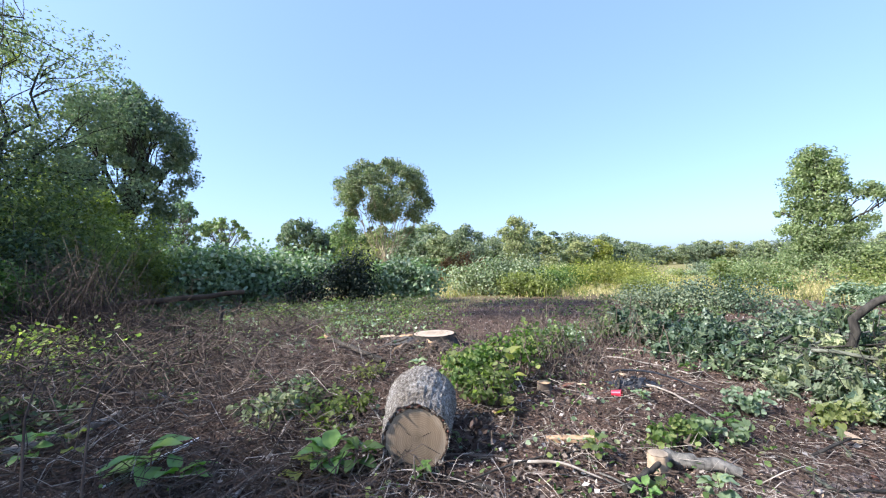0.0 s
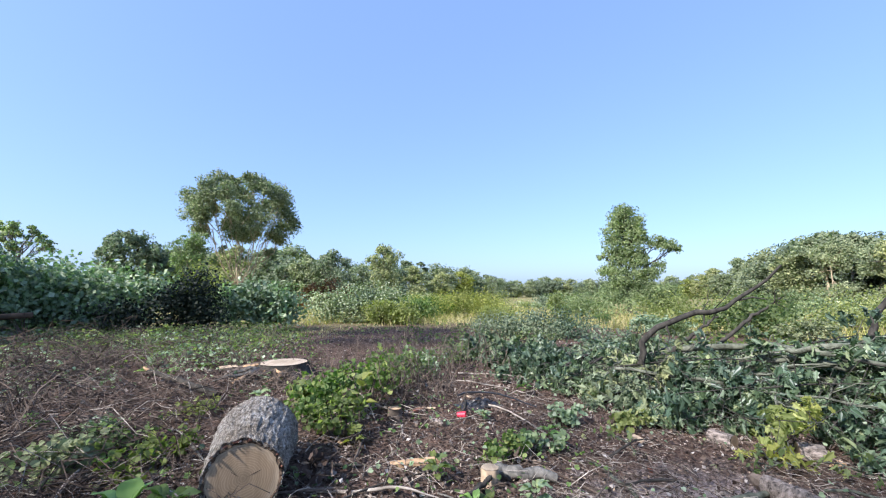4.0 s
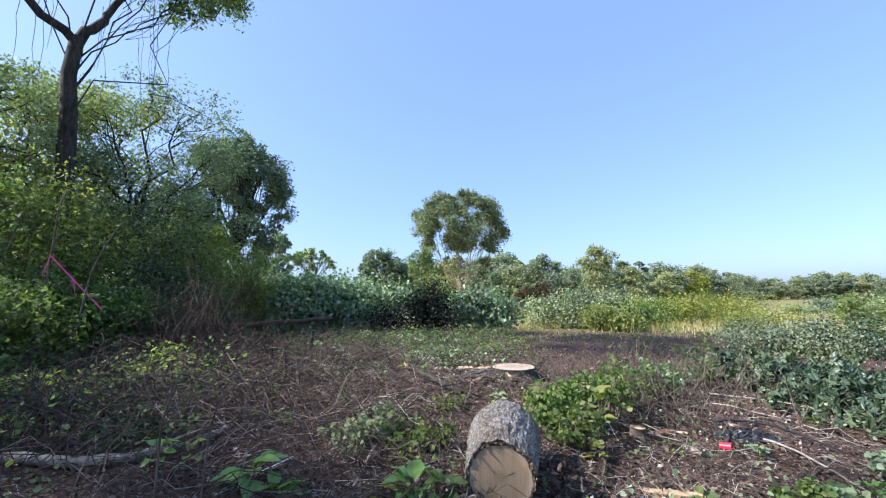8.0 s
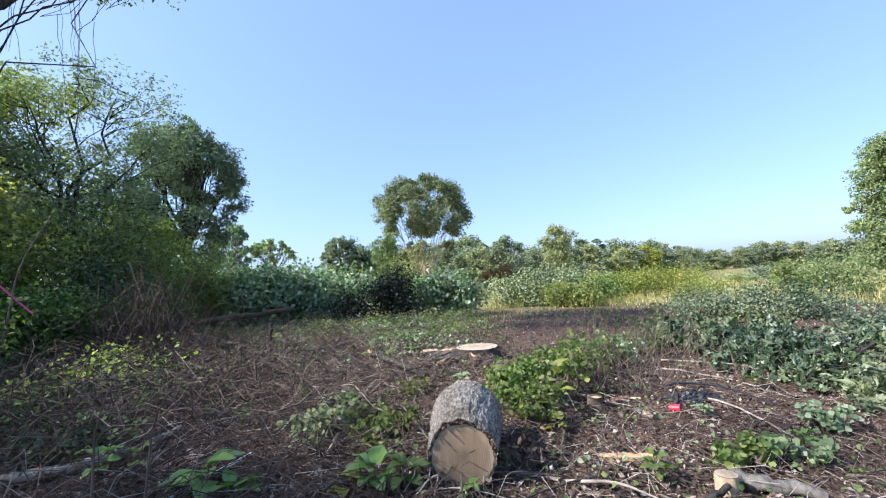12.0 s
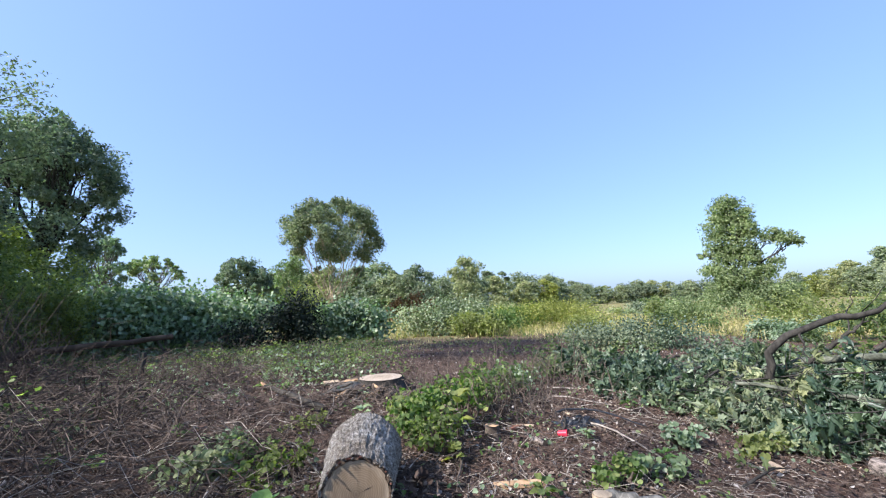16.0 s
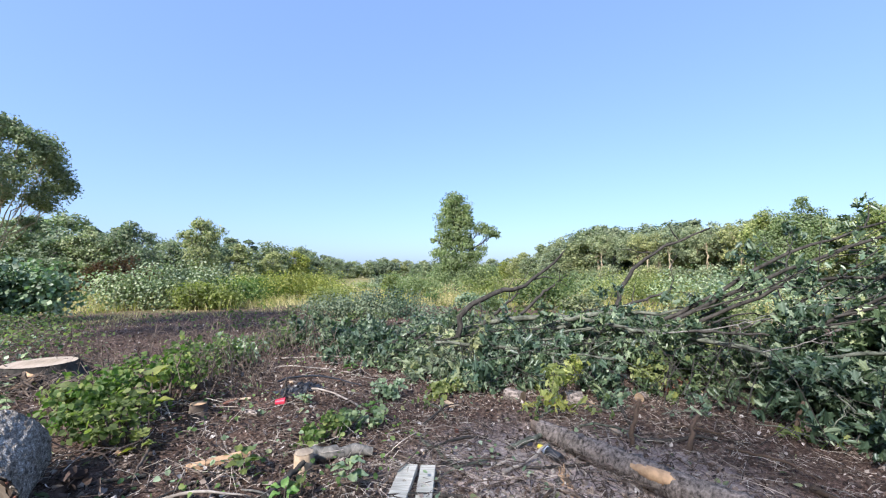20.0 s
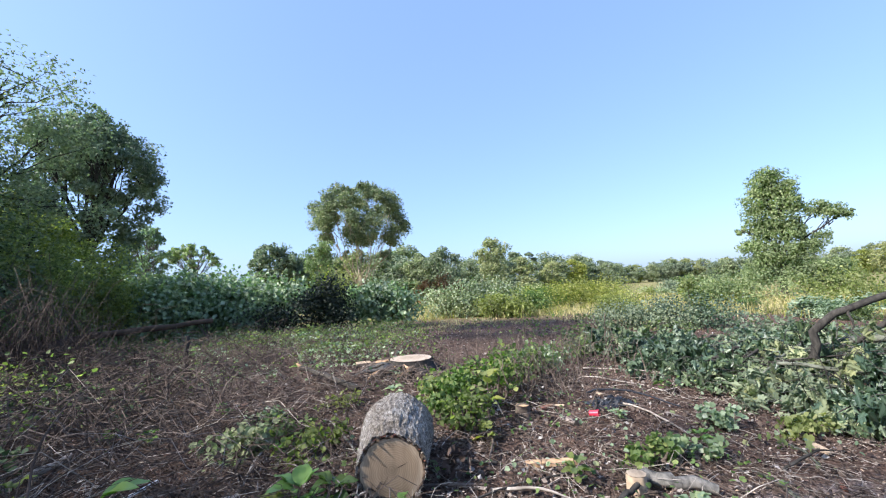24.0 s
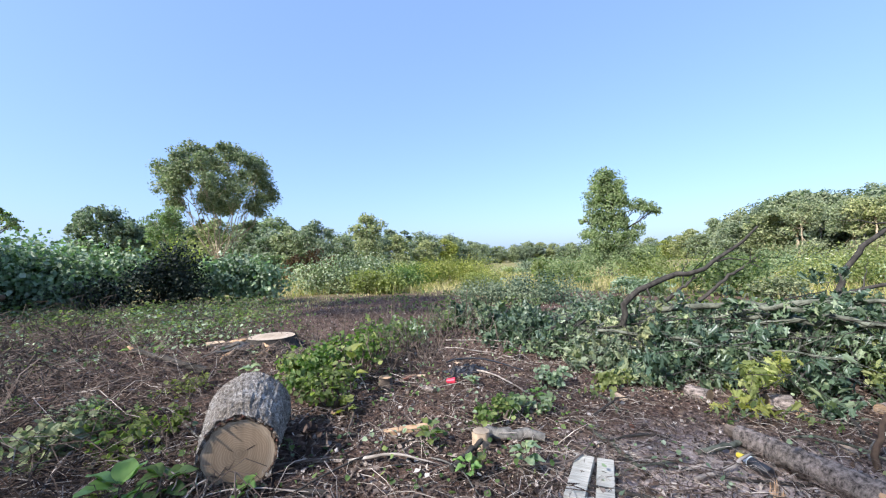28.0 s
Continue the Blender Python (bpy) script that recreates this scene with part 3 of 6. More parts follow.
# tall forked tree
forked = tree("forked_tree", at_az(-64.3, 14), 0.2, 8.3,
     [(1.2, 2.5, 10.9, 0.9, 1.0, 0.45), (0.9, 1.4, 10.9, 0.9, 0.9, 0.5), (1.5, 3.1, 11.4, 0.9, 1.0, 0.45), (0.7, 1.8, 10.3, 0.8, 0.9, 0.3), (0.5, 0.9, 10.5, 0.7, 0.8, 0.4), (0.1, 0.3, 13.8, 1.8, 2.0, 1.1), (-1.3, -2.8, 14.2, 1.6, 1.9, 1.0), (-0.7, -1.6, 11.8, 0.9, 1.0, 0.6)],
     15000, 0.085, LEAF_DARK, BARK_DARK, 50, "tall dark forked tree with vines hanging from its crown", per=12, lean=(-0.05, -0.12), turn=False, limb_r=0.08, up=0.1, tight=0.2, shell=0.2, aspect=0.7, shape=TRI)


def woods_line():
    """The far tree line: a few kinds of tree, repeated with other sizes and turns."""
    PINE_KIND, STEMMED = 3, 5
    SKIRT = [(1.2, 0.8, 1.6, 2.2, 2.2, 1.5), (-1.4, -0.6, 1.8, 2.2, 2.2, 1.6), (0, 0, 3.6, 2.4, 2.4, 1.8)]
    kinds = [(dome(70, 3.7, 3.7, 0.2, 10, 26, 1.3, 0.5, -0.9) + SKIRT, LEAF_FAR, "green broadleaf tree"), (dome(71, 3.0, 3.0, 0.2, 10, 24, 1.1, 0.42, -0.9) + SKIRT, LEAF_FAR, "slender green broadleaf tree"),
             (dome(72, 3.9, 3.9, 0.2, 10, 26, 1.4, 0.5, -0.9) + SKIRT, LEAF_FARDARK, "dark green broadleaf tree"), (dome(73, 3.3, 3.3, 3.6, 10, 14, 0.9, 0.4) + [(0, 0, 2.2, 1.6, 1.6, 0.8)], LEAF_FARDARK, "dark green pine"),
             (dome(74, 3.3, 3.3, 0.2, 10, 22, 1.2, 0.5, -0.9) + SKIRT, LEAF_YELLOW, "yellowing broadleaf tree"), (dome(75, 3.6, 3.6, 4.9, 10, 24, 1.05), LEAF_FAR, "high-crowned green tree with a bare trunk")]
    protos = {}
    rng = np.random.default_rng(5)
    AZ = [-26, -20, -13, -10.7, -7.6, -4.4, -2, 0, 3, 6.3, 10.6, 14.2, 17.4, 22, 26.7, 38, 41.8, 44.8, 48.3, 52.4, 57.8, 60.4, 65.7, 71, 76, 84, 95]
    EL = [5.0, 5.6, 6.2, 6.1, 5.4, 4.2, 4.9, 5.4, 4.8, 4.4, 4.0, 2.8, 1.8, 2.2, 1.9, 2.2, 2.6, 4.0, 6.0, 6.4, 6.9, 6.6, 5.9, 6.3, 6.6, 7.4, 7.8]
    AZD = [-26, -13, 0, 3, 8, 12, 16.7, 25, 35, 42, 47, 52, 61, 66, 76, 95]
    DD = [64, 54, 56, 60, 76, 95, 130, 140, 130, 115, 98, 86, 78, 74, 68, 60]
    az = -26.0
    while az < 96:
        for row in range(2):
            d = float(np.interp(az, AZD, DD)) + row * rng.uniform(5, 9) + rng.uniform(-2, 2)
            el = float(np.interp(az, AZ, EL)) * (rng.uniform(0.94, 1.06) if row else rng.uniform(0.7, 0.98))
            h = 1.5 + d * math.tan(radians(el))
            k = int(rng.choice(6, p=[0.06, 0.06, 0.1, 0.06, 0.04, 0.68] if az > 51 and not row else [0.3, 0.15, 0.45, 0.06, 0.04, 0.0] if az > 46 else [0.3, 0.22, 0.28, 0.1, 0.1, 0.0]))
            x, y = polar(az + rng.uniform(-0.8, 0.8), d)
            s = h / 10.0
            wide = rng.uniform(1.15, 1.6)
            m = pose(x, y, -0.05, 0, 0, rng.uniform(0, 360)) @ Matrix.Diagonal((s * wide, s * wide * rng.uniform(0.9, 1.1), s, 1))
            if k not in protos:
                lobes, lm, words = kinds[k]
                protos[k] = tree("woodland_tree", (x, y), 0.16, 5.0 if k in (PINE_KIND, STEMMED) else 3.4, lobes, 7800, 0.3, lm, BARK_PALE if k == STEMMED else BARK_GREY, 80 + k,
                                 words + " in the far tree line", "far tree line", per=16, tight=0.2, shell=0.4, aspect=0.7, shape=TRI, limbs=4)
                protos[k].matrix_basis = m
            else:
                copy_thing(protos[k], m @ unscaled(protos[k]))
        az += math.degrees(3.9 / float(np.interp(az, AZD, DD))) * rng.uniform(0.8, 1.2)
    for q in range(6):
        az = 104 + q * 30.0
        h = rng.uniform(8, 11)
        x, y = polar(az, rng.uniform(48, 62))
        pick = protos[int(rng.choice(list(protos)))]
        copy_thing(pick, pose(x, y, -0.05, 0, 0, rng.uniform(0, 360)) @ Matrix.Scale(h / 10, 4) @ unscaled(pick))


woods_line()

# ---- hedge, shrubs and field ----
rng0 = np.random.default_rng(3)
proto = None
for k in range(15):
    u = k / 14
    az = -54 + 23.5 * u
    d = 18.8 - 1.2 * math.sin(u * 3.1) + rng0.uniform(-0.6, 0.6)
    h = 2.3 + 0.22 * math.sin(k * 1.9)
    x, y = polar(az, d)
    if k % 3 == 0:
        proto = shrub("vine_thicket", (x, y), [(-0.8, 0, h * 0.45, 1.1, 1.2, h * 0.45), (0.7, 0.2, h * 0.5, 1.2, 1.2, h * 0.5), (0.1, -0.6, h * 0.3, 1.2, 0.9, h * 0.32)], 4400, 0.135, LEAF_KUDZU, 100 + k, "mound of broad-leaved vines in the hedge", "hedge", shape=BLADE, stems=5, tight=0.14, aspect=0.6)
        proto_h = h
    else:
        copy_thing(proto, pose(x, y, float(ground_z(x, y)) - 0.03, 0, 0, rng0.uniform(0, 360)) @ Matrix.Scale(h / proto_h, 4))
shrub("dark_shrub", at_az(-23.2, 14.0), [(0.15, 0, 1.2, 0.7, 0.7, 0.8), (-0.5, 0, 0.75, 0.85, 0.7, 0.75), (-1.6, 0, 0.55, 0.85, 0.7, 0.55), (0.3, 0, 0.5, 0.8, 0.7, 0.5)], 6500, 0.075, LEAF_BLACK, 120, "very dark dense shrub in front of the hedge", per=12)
shrub("pale_shrub", at_az(-16.3, 15.2), [(-0.5, 0, 0.85, 0.9, 0.8, 0.85), (0.7, 0, 0.75, 0.95, 0.8, 0.75), (0.1, 0, 1.15, 0.7, 0.6, 0.55)], 4600, 0.12, LEAF_KUDZU, 121, "silvery blue-green shrub beside the dark shrub", per=12)
shrub("yellow_shrub", at_az(-22.5, 27), [(0, 0, 1.6, 1.5, 1.3, 1.6), (-1.6, 0, 1.3, 1.2, 1.1, 1.3)], 3000, 0.16, LEAF_YELLOW, 122, "yellow-green shrub behind the hedge")
for k, (az, d, w, h, lm, nm, lb) in enumerate([(-5.8, 19.6, 1.4, 1.5, LEAF_PALE, "white_flowering_shrub", "pale whitish-leaved shrub at the clearing's edge"), (-1.6, 19.4, 1.5, 1.9, LEAF_PALE, "white_flowering_shrub", "pale whitish-leaved shrub at the clearing's edge"),
        (0.8, 18.3, 1.0, 1.05, LEAF_YELLOW, "yellow_green_shrub", "yellow-green bush at the clearing's edge"), (3.4, 20, 1.2, 1.2, LEAF_BRIGHT, "green_shrub", "fresh green bush at the clearing's edge"),
        (11.8, 24.5, 2.2, 1.75, LEAF_YELLOW, "grassy_mound", "tall yellow-green weeds in a mound"), (7.0, 25, 1.6, 1.4, LEAF_BRIGHT, "green_shrub", "fresh green bush at the clearing's edge"), (15.5, 17, 0.7, 0.9, LEAF_YELLOW, "yellow_shrub", "small yellow shrub at the clearing's edge"),
        (18.6, 13, 1.3, 0.7, LEAF_FARDARK, "brush_mound", "blue-green heap of leafy brush"), (22.8, 13.6, 1.6, 0.85, LEAF_BLUE, "brush_mound", "blue-green heap of leafy brush"), (14, 28, 2.2, 1.3, LEAF_YELLOW, "grassy_mound", "tall tawny weeds in the field"),
        (28, 26, 2.4, 1.6, LEAF_FRESH, "green_shrub", "green bush in the field"), (40, 22, 2.6, 1.5, LEAF_YELLOW, "yellow_shrub", "sunlit yellow-green shrub in the field"), (48, 24, 2.6, 1.6, LEAF_FRESH, "green_shrub", "green bush in the field"), (57, 22, 2.6, 1.6, LEAF_YELLOW, "yellow_shrub", "sunlit yellow-green shrub in the field"), (66, 20, 2.6, 1.7, LEAF_KUDZU, "green_shrub", "green bush in the field")]):
    shrub(nm, at_az(az, d), [(-0.5 * w, 0, h * 0.45, 0.7 * w, 0.7 * w, h * 0.5), (0.5 * w, 0, h * 0.42, 0.75 * w, 0.7 * w, h * 0.48), (0, 0.2, h * 0.55, 0.6 * w, 0.6 * w, h * 0.45)], 4600, 0.095 if d > 18 else 0.06, lm, 130 + k, lb, per=12, tight=0.16, aspect=0.6)

# rust-brown dead growth under the far trees
LEAF_RUST = leaf_mat("leaf_rust", [(0.0, (0.12, 0.075, 0.05)), (1.0, (0.34, 0.23, 0.15))], (0.35, 0.25, 0.1), 0.3)
for k, (az, d, w, h) in enumerate([(-9.6, 44, 1.2, 2.6), (-7.6, 45, 1.3, 3.2), (-5.2, 46, 1.0, 2.4)]):
    shrub("dead_shrub", at_az(az, d), [(0, 0, h * 0.4, w, w, h * 0.42), (0.2, 0, h * 0.7, 0.6 * w, 0.6 * w, h * 0.3)], 1500, 0.16, LEAF_RUST, 170 + k, "rust-brown dead shrub under the far trees", "dead shrubs", shape=TRI, stems=8, bark=BARK_PALE)

# mixed bushes of the field
rngf = np.random.default_rng(61)
FIELD = [(LEAF_YELLOW, "yellow-green"), (LEAF_BRIGHT, "fresh green"), (LEAF_KUDZU, "blue-green"), (LEAF_FARDARK, "grey-green"), (LEAF_PALE, "pale whitish-green"), (LEAF_MID, "dark green")]
bushes = []
for k in range(58):
    q = k if k < 6 else int(rngf.integers(0, 6))
    az, d = rngf.uniform(4, 92), rngf.uniform(16, 42)
    if az < 27:
        d = rngf.uniform(27, 48)
    h = (0.35 + 0.8 * rngf.random() ** 2.0) + 0.009 * d
    x, y = polar(az, d)
    if k < 6:
        bushes.append(shrub("field_bush", (x, y), [(-0.7, 0, 0.6, 0.9, 0.9, 0.6), (0.7, 0.2, 0.7, 0.9, 0.9, 0.65), (0.1, -0.2, 1.0, 0.8, 0.8, 0.55), (0, 0, 0.35, 1.6, 1.2, 0.4)], 2000, 0.11, FIELD[q][0], 440 + k, FIELD[q][1] + " leafy bush standing in the field", "field bushes", per=12, tight=0.16, aspect=0.7, stems=3, shape=TRI))
    else:
        copy_thing(bushes[q], pose(x, y, float(ground_z(x, y)) - 0.03, 0, 0, rngf.uniform(0, 360)) @ Matrix.Diagonal((h / 1.5 * rngf.uniform(0.9, 1.6), h / 1.5 * rngf.uniform(0.9, 1.6), h / 1.5, 1)))
for k, (x, y, w, h) in enumerate([(4.4, 7.0, 1.0, 0.55), (5.5, 6.4, 1.0, 0.6), (6.5, 5.7, 1.0, 0.65), (7.5, 4.9, 1.1, 0.85), (5.0, 7.9, 1.2, 0.6), (6.6, 7.2, 1.3, 0.7), (8.2, 5.8, 1.3, 0.85), (8.4, 3.8, 1.1, 1.3)]):
    shrub("brush_mound", (x, y), [(-0.5 * w, 0, h * 0.45, 0.7 * w, 0.7 * w, h * 0.5), (0.5 * w, 0, h * 0.42, 0.75 * w, 0.7 * w, h * 0.48), (0, 0.2, h * 0.55, 0.6 * w, 0.6 * w, h * 0.45)], 2200, 0.085, [LEAF_BLUE, LEAF_FARDARK, LEAF_MID][k % 3], 460 + k, "heap of leafy cut brush behind the felled limbs", "brush heaps", per=12, tight=0.14, aspect=0.5, bark=BARK_LIMB)
shrub("yellow_shrub", at_az(23.9, 14.3), [(0, 0, 1.0, 0.35, 0.35, 0.5), (0.2, 0, 0.6, 0.3, 0.3, 0.4)], 700, 0.08, LEAF_YELLOW, 450, "thin yellow-green sapling behind the brush", per=10)

# ---- more trees of the far wood ----
rngw = np.random.default_rng(21)
for k, (az, d, h, r) in enumerate([(-6.8, 49, 6.4, 2.0), (-0.2, 52, 7.6, 1.9), (-10.2, 50, 5.8, 1.8), (15, 100, 5.4, 3.0)]):
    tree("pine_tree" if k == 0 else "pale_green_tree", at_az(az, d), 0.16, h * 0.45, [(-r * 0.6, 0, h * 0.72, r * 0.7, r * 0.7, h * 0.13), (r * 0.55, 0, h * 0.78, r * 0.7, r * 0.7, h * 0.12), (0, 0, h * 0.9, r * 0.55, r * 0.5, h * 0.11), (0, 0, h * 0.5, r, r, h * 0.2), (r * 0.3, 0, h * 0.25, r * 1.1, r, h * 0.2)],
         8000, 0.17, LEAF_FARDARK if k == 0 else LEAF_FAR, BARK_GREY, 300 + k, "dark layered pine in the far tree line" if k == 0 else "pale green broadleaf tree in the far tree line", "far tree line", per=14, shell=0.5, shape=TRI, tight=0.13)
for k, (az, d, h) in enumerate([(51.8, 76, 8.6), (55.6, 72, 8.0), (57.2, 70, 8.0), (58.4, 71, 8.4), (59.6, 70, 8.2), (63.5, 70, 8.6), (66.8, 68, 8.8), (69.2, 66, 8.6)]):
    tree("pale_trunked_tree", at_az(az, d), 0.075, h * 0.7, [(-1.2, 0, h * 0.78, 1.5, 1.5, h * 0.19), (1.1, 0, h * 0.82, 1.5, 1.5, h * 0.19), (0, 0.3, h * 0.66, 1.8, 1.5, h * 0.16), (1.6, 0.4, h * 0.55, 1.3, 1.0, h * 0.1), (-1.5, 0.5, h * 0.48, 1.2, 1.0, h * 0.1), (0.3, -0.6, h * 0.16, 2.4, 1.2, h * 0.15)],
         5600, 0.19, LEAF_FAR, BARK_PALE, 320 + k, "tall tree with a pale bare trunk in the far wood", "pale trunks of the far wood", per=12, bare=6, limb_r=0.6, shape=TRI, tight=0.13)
for k, (az, d, h) in enumerate([(72.2, 58, 9.8), (68.9, 60, 9.2), (70.6, 57, 8.2), (77.4, 60, 8.8), (86, 52, 9.0), (90, 52, 9.4)]):
    tree("poplar_tree", at_az(az, d), 0.16, h * 0.5, [(-1.2, 0, h * 0.62, 1.3, 1.2, h * 0.2), (1.1, 0, h * 0.66, 1.3, 1.2, h * 0.2), (0, 0, h * 0.84, 1.1, 1, h * 0.15), (0, 0, h * 0.35, 1.8, 1.5, h * 0.2)],
         7000, 0.18, LEAF_FRESH, BARK_GREY, 340 + k, "fresh green upright tree in front of the far wood", "far tree line", per=12, shape=TRI, tight=0.13)

# vines hanging from the forked tree
for k in range(17):
    w = rngw.uniform(-1.4, 1.9)
    a = np.array([0.43 * w, 0.9 * w, rngw.uniform(8.8, 10.2)])
    b = a + [rngw.uniform(-0.4, 0.4), 0, -rngw.uniform(1.5, 4.5)]
    part("vine", tube(Geo(), bent(a, b, 9, 0, 0.018, rngw), [0.008, 0.004], 4, cap=False), TWIG, forked)
part("bare_limb", tube(Geo(), bent((-0.05, -0.1, 8.1), (-1.1, -2.5, 9.7), 8, 0.03, 0.04, rngw), [0.13, 0.06], 8), BARK_DARK, forked, smooth=True)
part("bare_limb", tube(Geo(), bent((-0.05, -0.1, 8.2), (0.36, 0.8, 10.2), 8, -0.03, 0.04, rngw), [0.14, 0.06], 8), BARK_DARK, forked, smooth=True)

# undergrowth of the west wood
for k, (az, d, w, h, lm) in enumerate([(-50, 17, 1.3, 3.0, LEAF_MID), (-52.5, 13.5, 1.3, 3.2, LEAF_DARK), (-55.5, 14, 1.4, 4.2, LEAF_DARK), (-59, 13, 1.4, 4.6, LEAF_PINE), (-62.5, 12.5, 1.4, 3.6, LEAF_MID), (-66, 12, 1.5, 4.2, LEAF_YELLOW), (-70, 11.5, 1.5, 4.4, LEAF_MID),
        (-75, 11, 1.6, 4.4, LEAF_DARK), (-64.5, 10.3, 1.1, 1.9, LEAF_BRIGHT), (-60, 10.6, 1.1, 1.6, LEAF_BRIGHT), (-69, 9.5, 1.1, 1.7, LEAF_MID), (-46.8, 16, 0.8, 3.6, LEAF_YELLOW), (-57, 11.5, 1.0, 2.2, LEAF_PINE), (-73, 8.8, 1.2, 1.8, LEAF_MID), (-65.5, 17, 1.8, 5.0, LEAF_FARDARK), (-70.5, 16, 1.8, 5.2, LEAF_FARDARK), (-76, 15, 1.8, 5.2, LEAF_FARDARK), (-60.5, 18, 1.8, 5.0, LEAF_DARK), (-79, 12, 1.6, 4.6, LEAF_DARK)]):
    shrub("undergrowth_bush", at_az(az, d), [(-0.4 * w, 0, h * 0.35, 0.8 * w, 0.8 * w, h * 0.36), (0.4 * w, 0, h * 0.55, 0.8 * w, 0.8 * w, h * 0.4), (0, 0.2, h * 0.75, 0.6 * w, 0.6 * w, h * 0.28), (0, -0.3, h * 0.2, 1.0 * w, 0.8 * w, h * 0.22)],
          5200, 0.066, lm, 360 + k, {LEAF_BRIGHT: "fresh green bush in the undergrowth", LEAF_YELLOW: "yellow-leaved sapling at the wood's edge"}.get(lm, "dark green vine-covered bush at the wood's edge"), "undergrowth", per=16, stems=14, bark=BARK_GREY, tight=0.15, aspect=0.7, shape=TRI)


# ---- materials of the small things ----
def plain(name, colour, rough=0.5, spec=0.4, vary=0.25, scale=18.0):
    m, nt, b = shader(name, rough, spec)
    n = noise_tex(nt, scale, 4.0)
    lo, hi = tuple(c * (1 - vary) for c in colour), tuple(min(1, c * (1 + vary)) for c in colour)
    nt.links.new(ramp(nt, n, [(0.3, lo), (0.7, hi)]), b.inputs["Base Color"])
    bump(nt, b, n, 0.25, 0.004)
    return m


def cut_wood(name, heart, sap, rings=70.0):
    """Sawn end grain: growth rings round the object's own z axis, saw marks across."""
    m, nt, b = shader(name, 0.75, 0.25)
    tc = nt.nodes.new("ShaderNodeTexCoord")
    sep = nt.nodes.new("ShaderNodeVectorMath")
    sep.operation = "MULTIPLY"
    sep.inputs[1].default_value = (1, 1, 0)
    nt.links.new(tc.outputs["Object"], sep.inputs[0])
    ln = nt.nodes.new("ShaderNodeVectorMath")
    ln.operation = "LENGTH"
    nt.links.new(sep.outputs[0], ln.inputs[0])
    wob = noise_tex(nt, 7.0, 3.0)
    ad = nt.nodes.new("ShaderNodeMath")
    ad.operation = "MULTIPLY_ADD"
    nt.links.new(wob, ad.inputs[0])
    ad.inputs[1].default_value = 0.06
    nt.links.new(ln.outputs["Value"], ad.inputs[2])
    sn = nt.nodes.new("ShaderNodeMath")
    sn.operation = "MULTIPLY"
    sn.inputs[1].default_value = rings * 6.28
    nt.links.new(ad.outputs[0], sn.inputs[0])
    si = nt.nodes.new("ShaderNodeMath")
    si.operation = "SINE"
    nt.links.new(sn.outputs[0], si.inputs[0])
    base = ramp(nt, ad.outputs[0], [(0.05, tuple(c * 0.75 for c in heart)), (0.1, heart), (0.2, heart), (0.235, sap), (0.3, sap)])
    ring = ramp(nt, si.outputs[0], [(0.0, (0.86, 0.84, 0.82)), (1.0, (1.05, 1.05, 1.05))])
    c = mixc(nt, 1.0, base, ring, "MULTIPLY")
    saw = noise_tex(nt, 24.0, 3.0, 0.6, (1, 0.08, 1))
    c = mixc(nt, 0.7, c, ramp(nt, saw, [(0.35, (0.8, 0.78, 0.75)), (0.65, (1.15, 1.15, 1.15))]), "MULTIPLY")
    nt.links.new(c, b.inputs["Base Color"])
    bump(nt, b, saw, 0.3, 0.004)
    return m


def furrowed_bark():
    """Grey bark of small plates between dark furrows, with pale lichen."""
    m, nt, b = shader("furrowed_bark", 0.9, 0.2)
    tc = nt.nodes.new("ShaderNodeTexCoord")
    mp = nt.nodes.new("ShaderNodeMapping")
    mp.inputs["Scale"].default_value = (1, 1, 0.5)
    nt.links.new(tc.outputs["Object"], mp.inputs[0])
    dn = nt.nodes.new("ShaderNodeTexNoise")
    dn.inputs["Scale"].default_value = 16.0
    nt.links.new(mp.outputs[0], dn.inputs["Vector"])
    wv = nt.nodes.new("ShaderNodeVectorMath")
    wv.operation = "MULTIPLY_ADD"
    nt.links.new(dn.outputs["Color"], wv.inputs[0])
    wv.inputs[1].default_value = (0.14, 0.14, 0.14)
    nt.links.new(mp.outputs[0], wv.inputs[2])
    vo = nt.nodes.new("ShaderNodeTexVoronoi")
    vo.feature = "DISTANCE_TO_EDGE"
    vo.inputs["Scale"].default_value = 50.0
    nt.links.new(wv.outputs[0], vo.inputs["Vector"])
    furrow = noise_tex(nt, 46.0, 6.0, 0.68, (1, 1, 0.36))
    c = ramp(nt, furrow, [(0.34, (0.1, 0.085, 0.07)), (0.44, (0.27, 0.24, 0.205)), (0.54, (0.44, 0.41, 0.37)), (0.7, (0.66, 0.635, 0.6))])
    c = mixc(nt, 0.75, c, ramp(nt, vo.outputs["Distance"], [(0.02, (0.2, 0.18, 0.16)), (0.2, (1.0, 1.0, 1.0))]), "MULTIPLY")
    c = mixc(nt, 1.0, c, ramp(nt, noise_tex(nt, 3.0, 3.0), [(0.32, (0.62, 0.55, 0.46)), (0.66, (1.2, 1.18, 1.15))]), "MULTIPLY")
    nt.links.new(c, b.inputs["Base Color"])
    bump(nt, b, mixc(nt, 0.5, furrow, vo.outputs["Distance"]), 1.0, 0.05)
    return m


